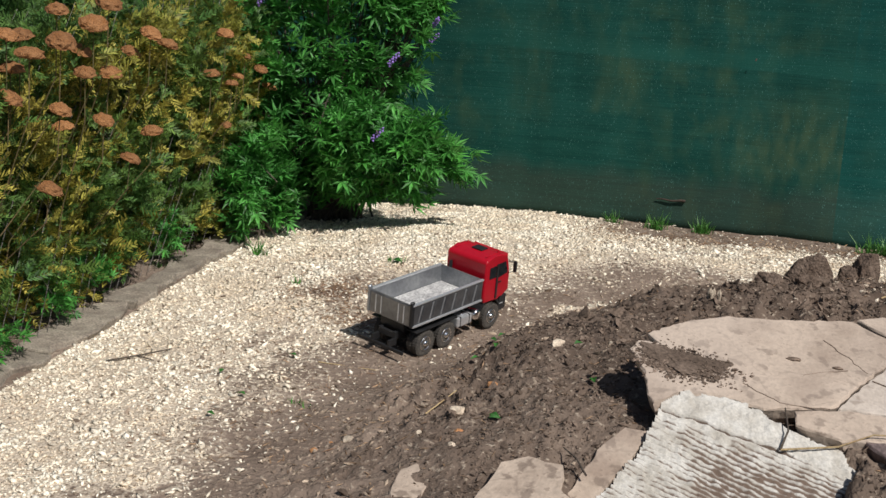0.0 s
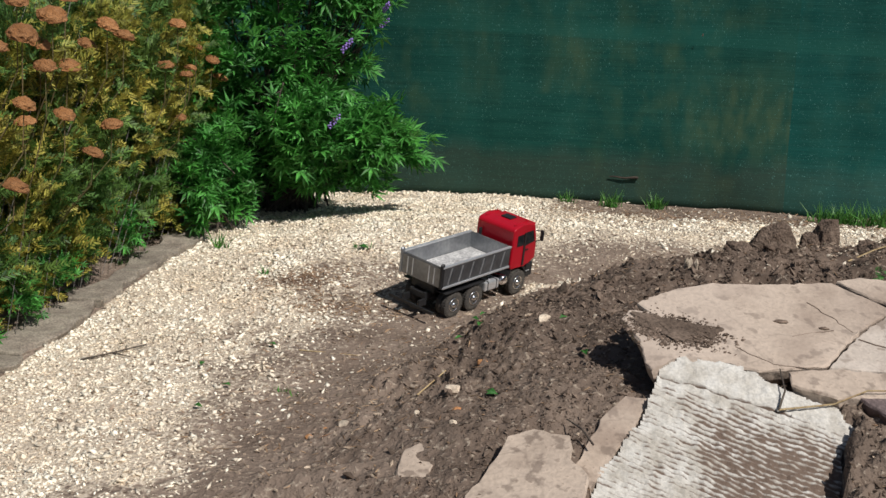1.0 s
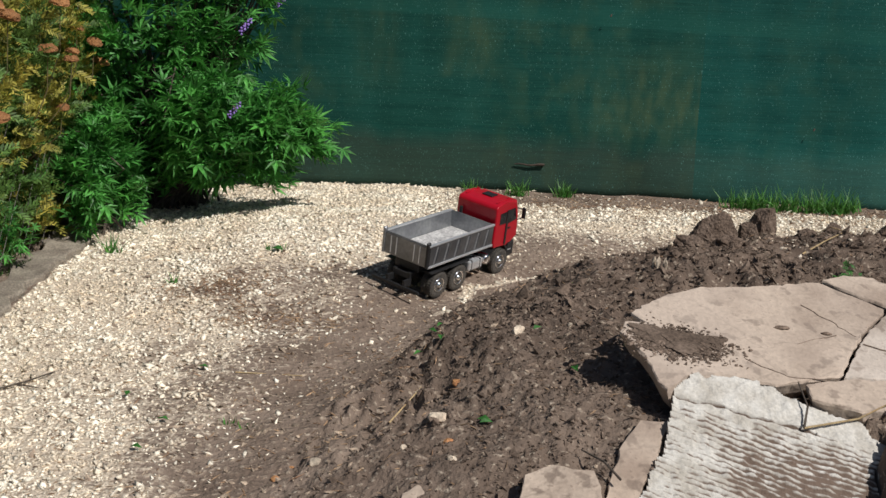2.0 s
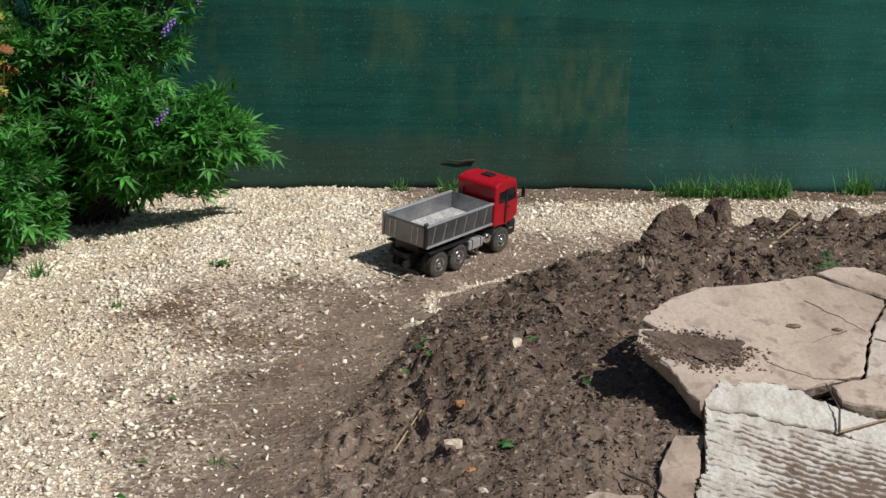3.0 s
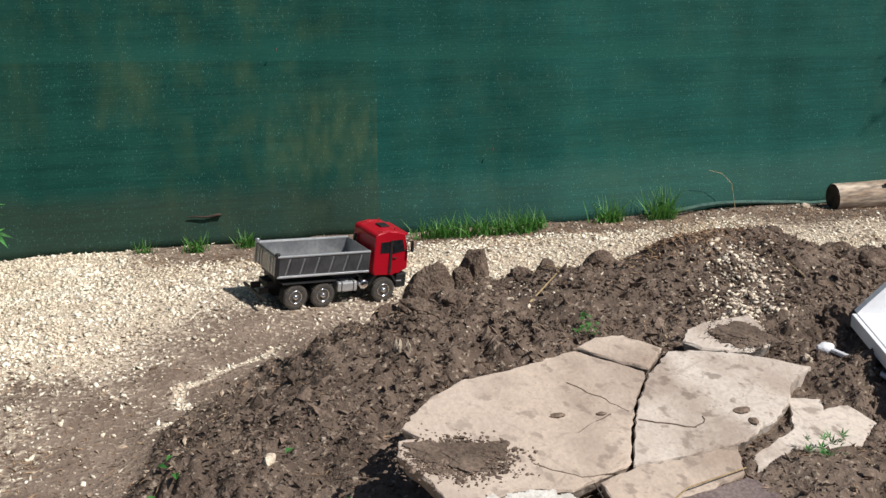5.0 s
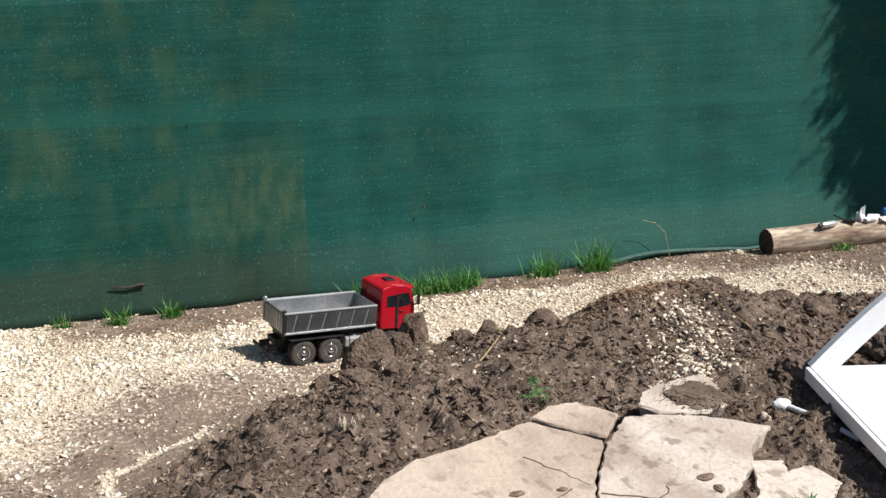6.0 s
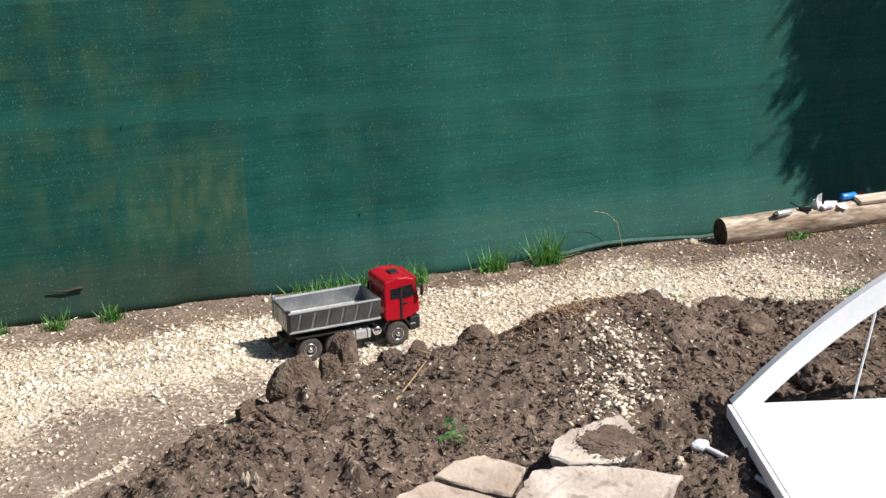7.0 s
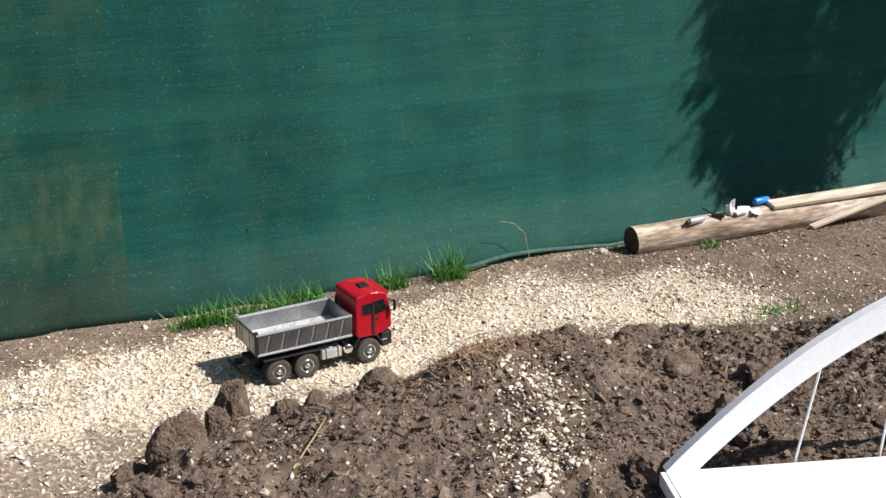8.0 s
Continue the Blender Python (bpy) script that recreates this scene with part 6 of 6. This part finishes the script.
        rod(bm, (0.246, y, 0.182), (0.258, y + side * 0.017, 0.190), 0.0018)
        box(bm, (0.2545, y + side * 0.017 - 0.007, 0.186), (0.2625, y + side * 0.017 + 0.007, 0.227), 0.003)
        part("mirror", bm, M_BLACK, cab, "black wing mirror")
        bm = bmesh.new()
        arc = [(0.162 + 0.050 * math.cos(radians(a)), 0.0415 + 0.050 * math.sin(radians(a)) + 0.012) for a in range(15, 170, 14)]
        arc2 = [(0.162 + 0.057 * math.cos(radians(a)), 0.0415 + 0.058 * math.sin(radians(a)) + 0.012) for a in range(15, 170, 14)]
        prism(bm, arc + arc2[::-1], side * 0.045, side * 0.082)
        part("wheel_arch", bm, M_BLACK, truck)
        part("step", box(bmesh.new(), (0.216, side * 0.066 - 0.014, 0.045), (0.240, side * 0.066 + 0.014, 0.098), 0.003), M_BLACK, truck)
        part("step_plate", box(bmesh.new(), (0.218, side * 0.074 - 0.007, 0.070), (0.238, side * 0.074 + 0.007, 0.074), 0.001), M_ALU, truck)
    part("windscreen", box(bmesh.new(), (-0.0008, -0.068, -0.024), (0.0012, 0.068, 0.024), 0.0004, pose(0.2395, 0, 0.2215, 0, -16, 0)), M_GLASS, cab, "dark windscreen")
    part("sun_visor", box(bmesh.new(), (0.236, -0.072, 0.240), (0.252, 0.072, 0.249), 0.0015), M_RED, cab)
    part("roof_hatch", box(bmesh.new(), (0.166, -0.022, 0.2595), (0.202, 0.022, 0.2645), 0.002), M_BLACK, cab, "dark roof hatch")
    for y in (-0.066, 0.066):
        bm = rod(bmesh.new(), (0.135, y, 0.258), (0.215, y, 0.260), 0.0016)
        rod(bm, (0.200, y, 0.256), (0.200, y, 0.268), 0.002)
        part("roof_rail", bm, M_RED, cab)
    bm = bmesh.new()
    for k in range(5):
        box(bm, (0.2555, -0.045, 0.122 + k * 0.011), (0.2585, 0.045, 0.129 + k * 0.011), 0.001)
    part("grille", bm, M_BLACK, cab)
    bm = box(bmesh.new(), (0.214, -0.078, 0.046), (0.260, 0.078, 0.100), 0.006)
    bumper = part("bumper", bm, M_BLACK, truck, "dark front bumper")
    for y in (-0.058, 0.058):
        part("headlight", box(bmesh.new(), (0.2585, y - 0.013, 0.078), (0.2625, y + 0.013, 0.094), 0.002), M_LAMP, bumper, "clear headlight")
    bm = rod(bmesh.new(), (0.108, 0.06, 0.09), (0.108, 0.06, 0.215), 0.006, 0.006, 12)
    part("exhaust", bm, M_BLACK, truck)
    wheels = []
    for x in AXLES:
        for side in (-1, 1):
            wheels.append(add_wheel(truck, x, side * 0.0835 if x < 0 else side * 0.0815, side, x < 0))
    return truck, wheels


def bed_shell():
    """The open box of the bed: walls that lean slightly outwards, with thickness."""
    bm = bmesh.new()

    def ring(x0, x1, w, z):
        return [bm.verts.new(p) for p in ((x0, -w, z), (x1, -w, z), (x1, w, z), (x0, w, z))]

    loops = [ring(-0.266, 0.077, 0.088, 0.126), ring(-0.268, 0.078, 0.095, 0.132), ring(-0.270, 0.080, 0.0955, 0.208), ring(-0.266, 0.076, 0.0915, 0.208), ring(-0.264, 0.074, 0.084, 0.131)]
    for a, b in zip(loops, loops[1:]):
        for k in range(4):
            bm.faces.new((a[k], a[(k + 1) % 4], b[(k + 1) % 4], b[k]))
    bm.faces.new(loops[0])
    bm.faces.new(loops[-1])
    return bm


build_chippings()
build_grit()
build_soil_crumbs()
build_slabs()
build_grooved_slab()
build_net_fence()
build_kerb()
build_wire_fence()
build_plants()
build_grass()
build_clods()
build_stones()
build_sticks()
build_leaves()
build_log()
build_bridge()
build_tree()
TRUCK, WHEELS = build_truck()
build_brick_wall()

# ---- what moves ----
DRIVE = [(0, -0.623, 1.348, 64.7), (1, -0.485, 1.581, 58.7), (1.5, -0.422, 1.710, 57.7), (3, -0.180, 2.107, 45.7), (4, 0.031, 2.274, 34.5), (5, 0.317, 2.425, 14.0), (6.5, 0.779, 2.619, 7.1), (7, 0.941, 2.671, 3.8), (8, 1.241, 2.709, 4.0)]


def drive_at(t):
    """Place of the truck by a smooth curve through the rows."""
    ts = [r[0] for r in DRIVE]
    i = min(max(1, sum(1 for s in ts if s <= t)), len(ts) - 1)
    a, b = DRIVE[i - 1], DRIVE[i]
    before, after = DRIVE[max(0, i - 2)], DRIVE[min(len(ts) - 1, i + 1)]
    h = b[0] - a[0]
    u = (t - a[0]) / h
    out = []
    for k in range(1, 4):
        m0 = (b[k] - before[k]) / (b[0] - before[0]) * h
        m1 = (after[k] - a[k]) / (after[0] - a[0]) * h
        out.append((2 * u**3 - 3 * u**2 + 1) * a[k] + (u**3 - 2 * u**2 + u) * m0 + (3 * u**2 - 2 * u**3) * b[k] + (u**3 - u**2) * m1)
    return out


def stand_at(t):
    """Pose of the truck at rest on its six wheels at its place on the ground."""
    x, y, turn = drive_at(t)
    c, n = math.cos(radians(turn)), math.sin(radians(turn))
    rows, heights = [], []
    for ax in AXLES:
        for ay in (-0.084, 0.084):
            px, py = x + c * ax - n * ay, y + n * ax + c * ay
            around = ground_height(np.array([px, px + 0.03, px - 0.03, px, px]), np.array([py, py, py, py + 0.03, py - 0.03]))
            rows.append((ax, ay, 1.0))
            heights.append(float(np.mean(around)))
    nose, side, z = np.linalg.lstsq(np.array(rows), np.array(heights), rcond=None)[0]
    return pose(x, y, z + 0.002, math.degrees(math.atan(side)), -math.degrees(math.atan(nose)), turn)


def motions():
    walk(TRUCK, [(t, stand_at(t)) for t in np.linspace(0, 8, 33)])
    run, last, turns = 0.0, drive_at(0), [(0.0, 0.0)]
    for n in range(1, 81):
        now = drive_at(n / 10)
        run += math.hypot(now[0] - last[0], now[1] - last[1])
        last = now
        turns.append((n / 10, math.degrees(run / WHEEL_R)))
    for wheel, p in WHEELS:
        walk(wheel, [(t, pose(*p, 0, a, 0)) for t, a in turns])


motions()
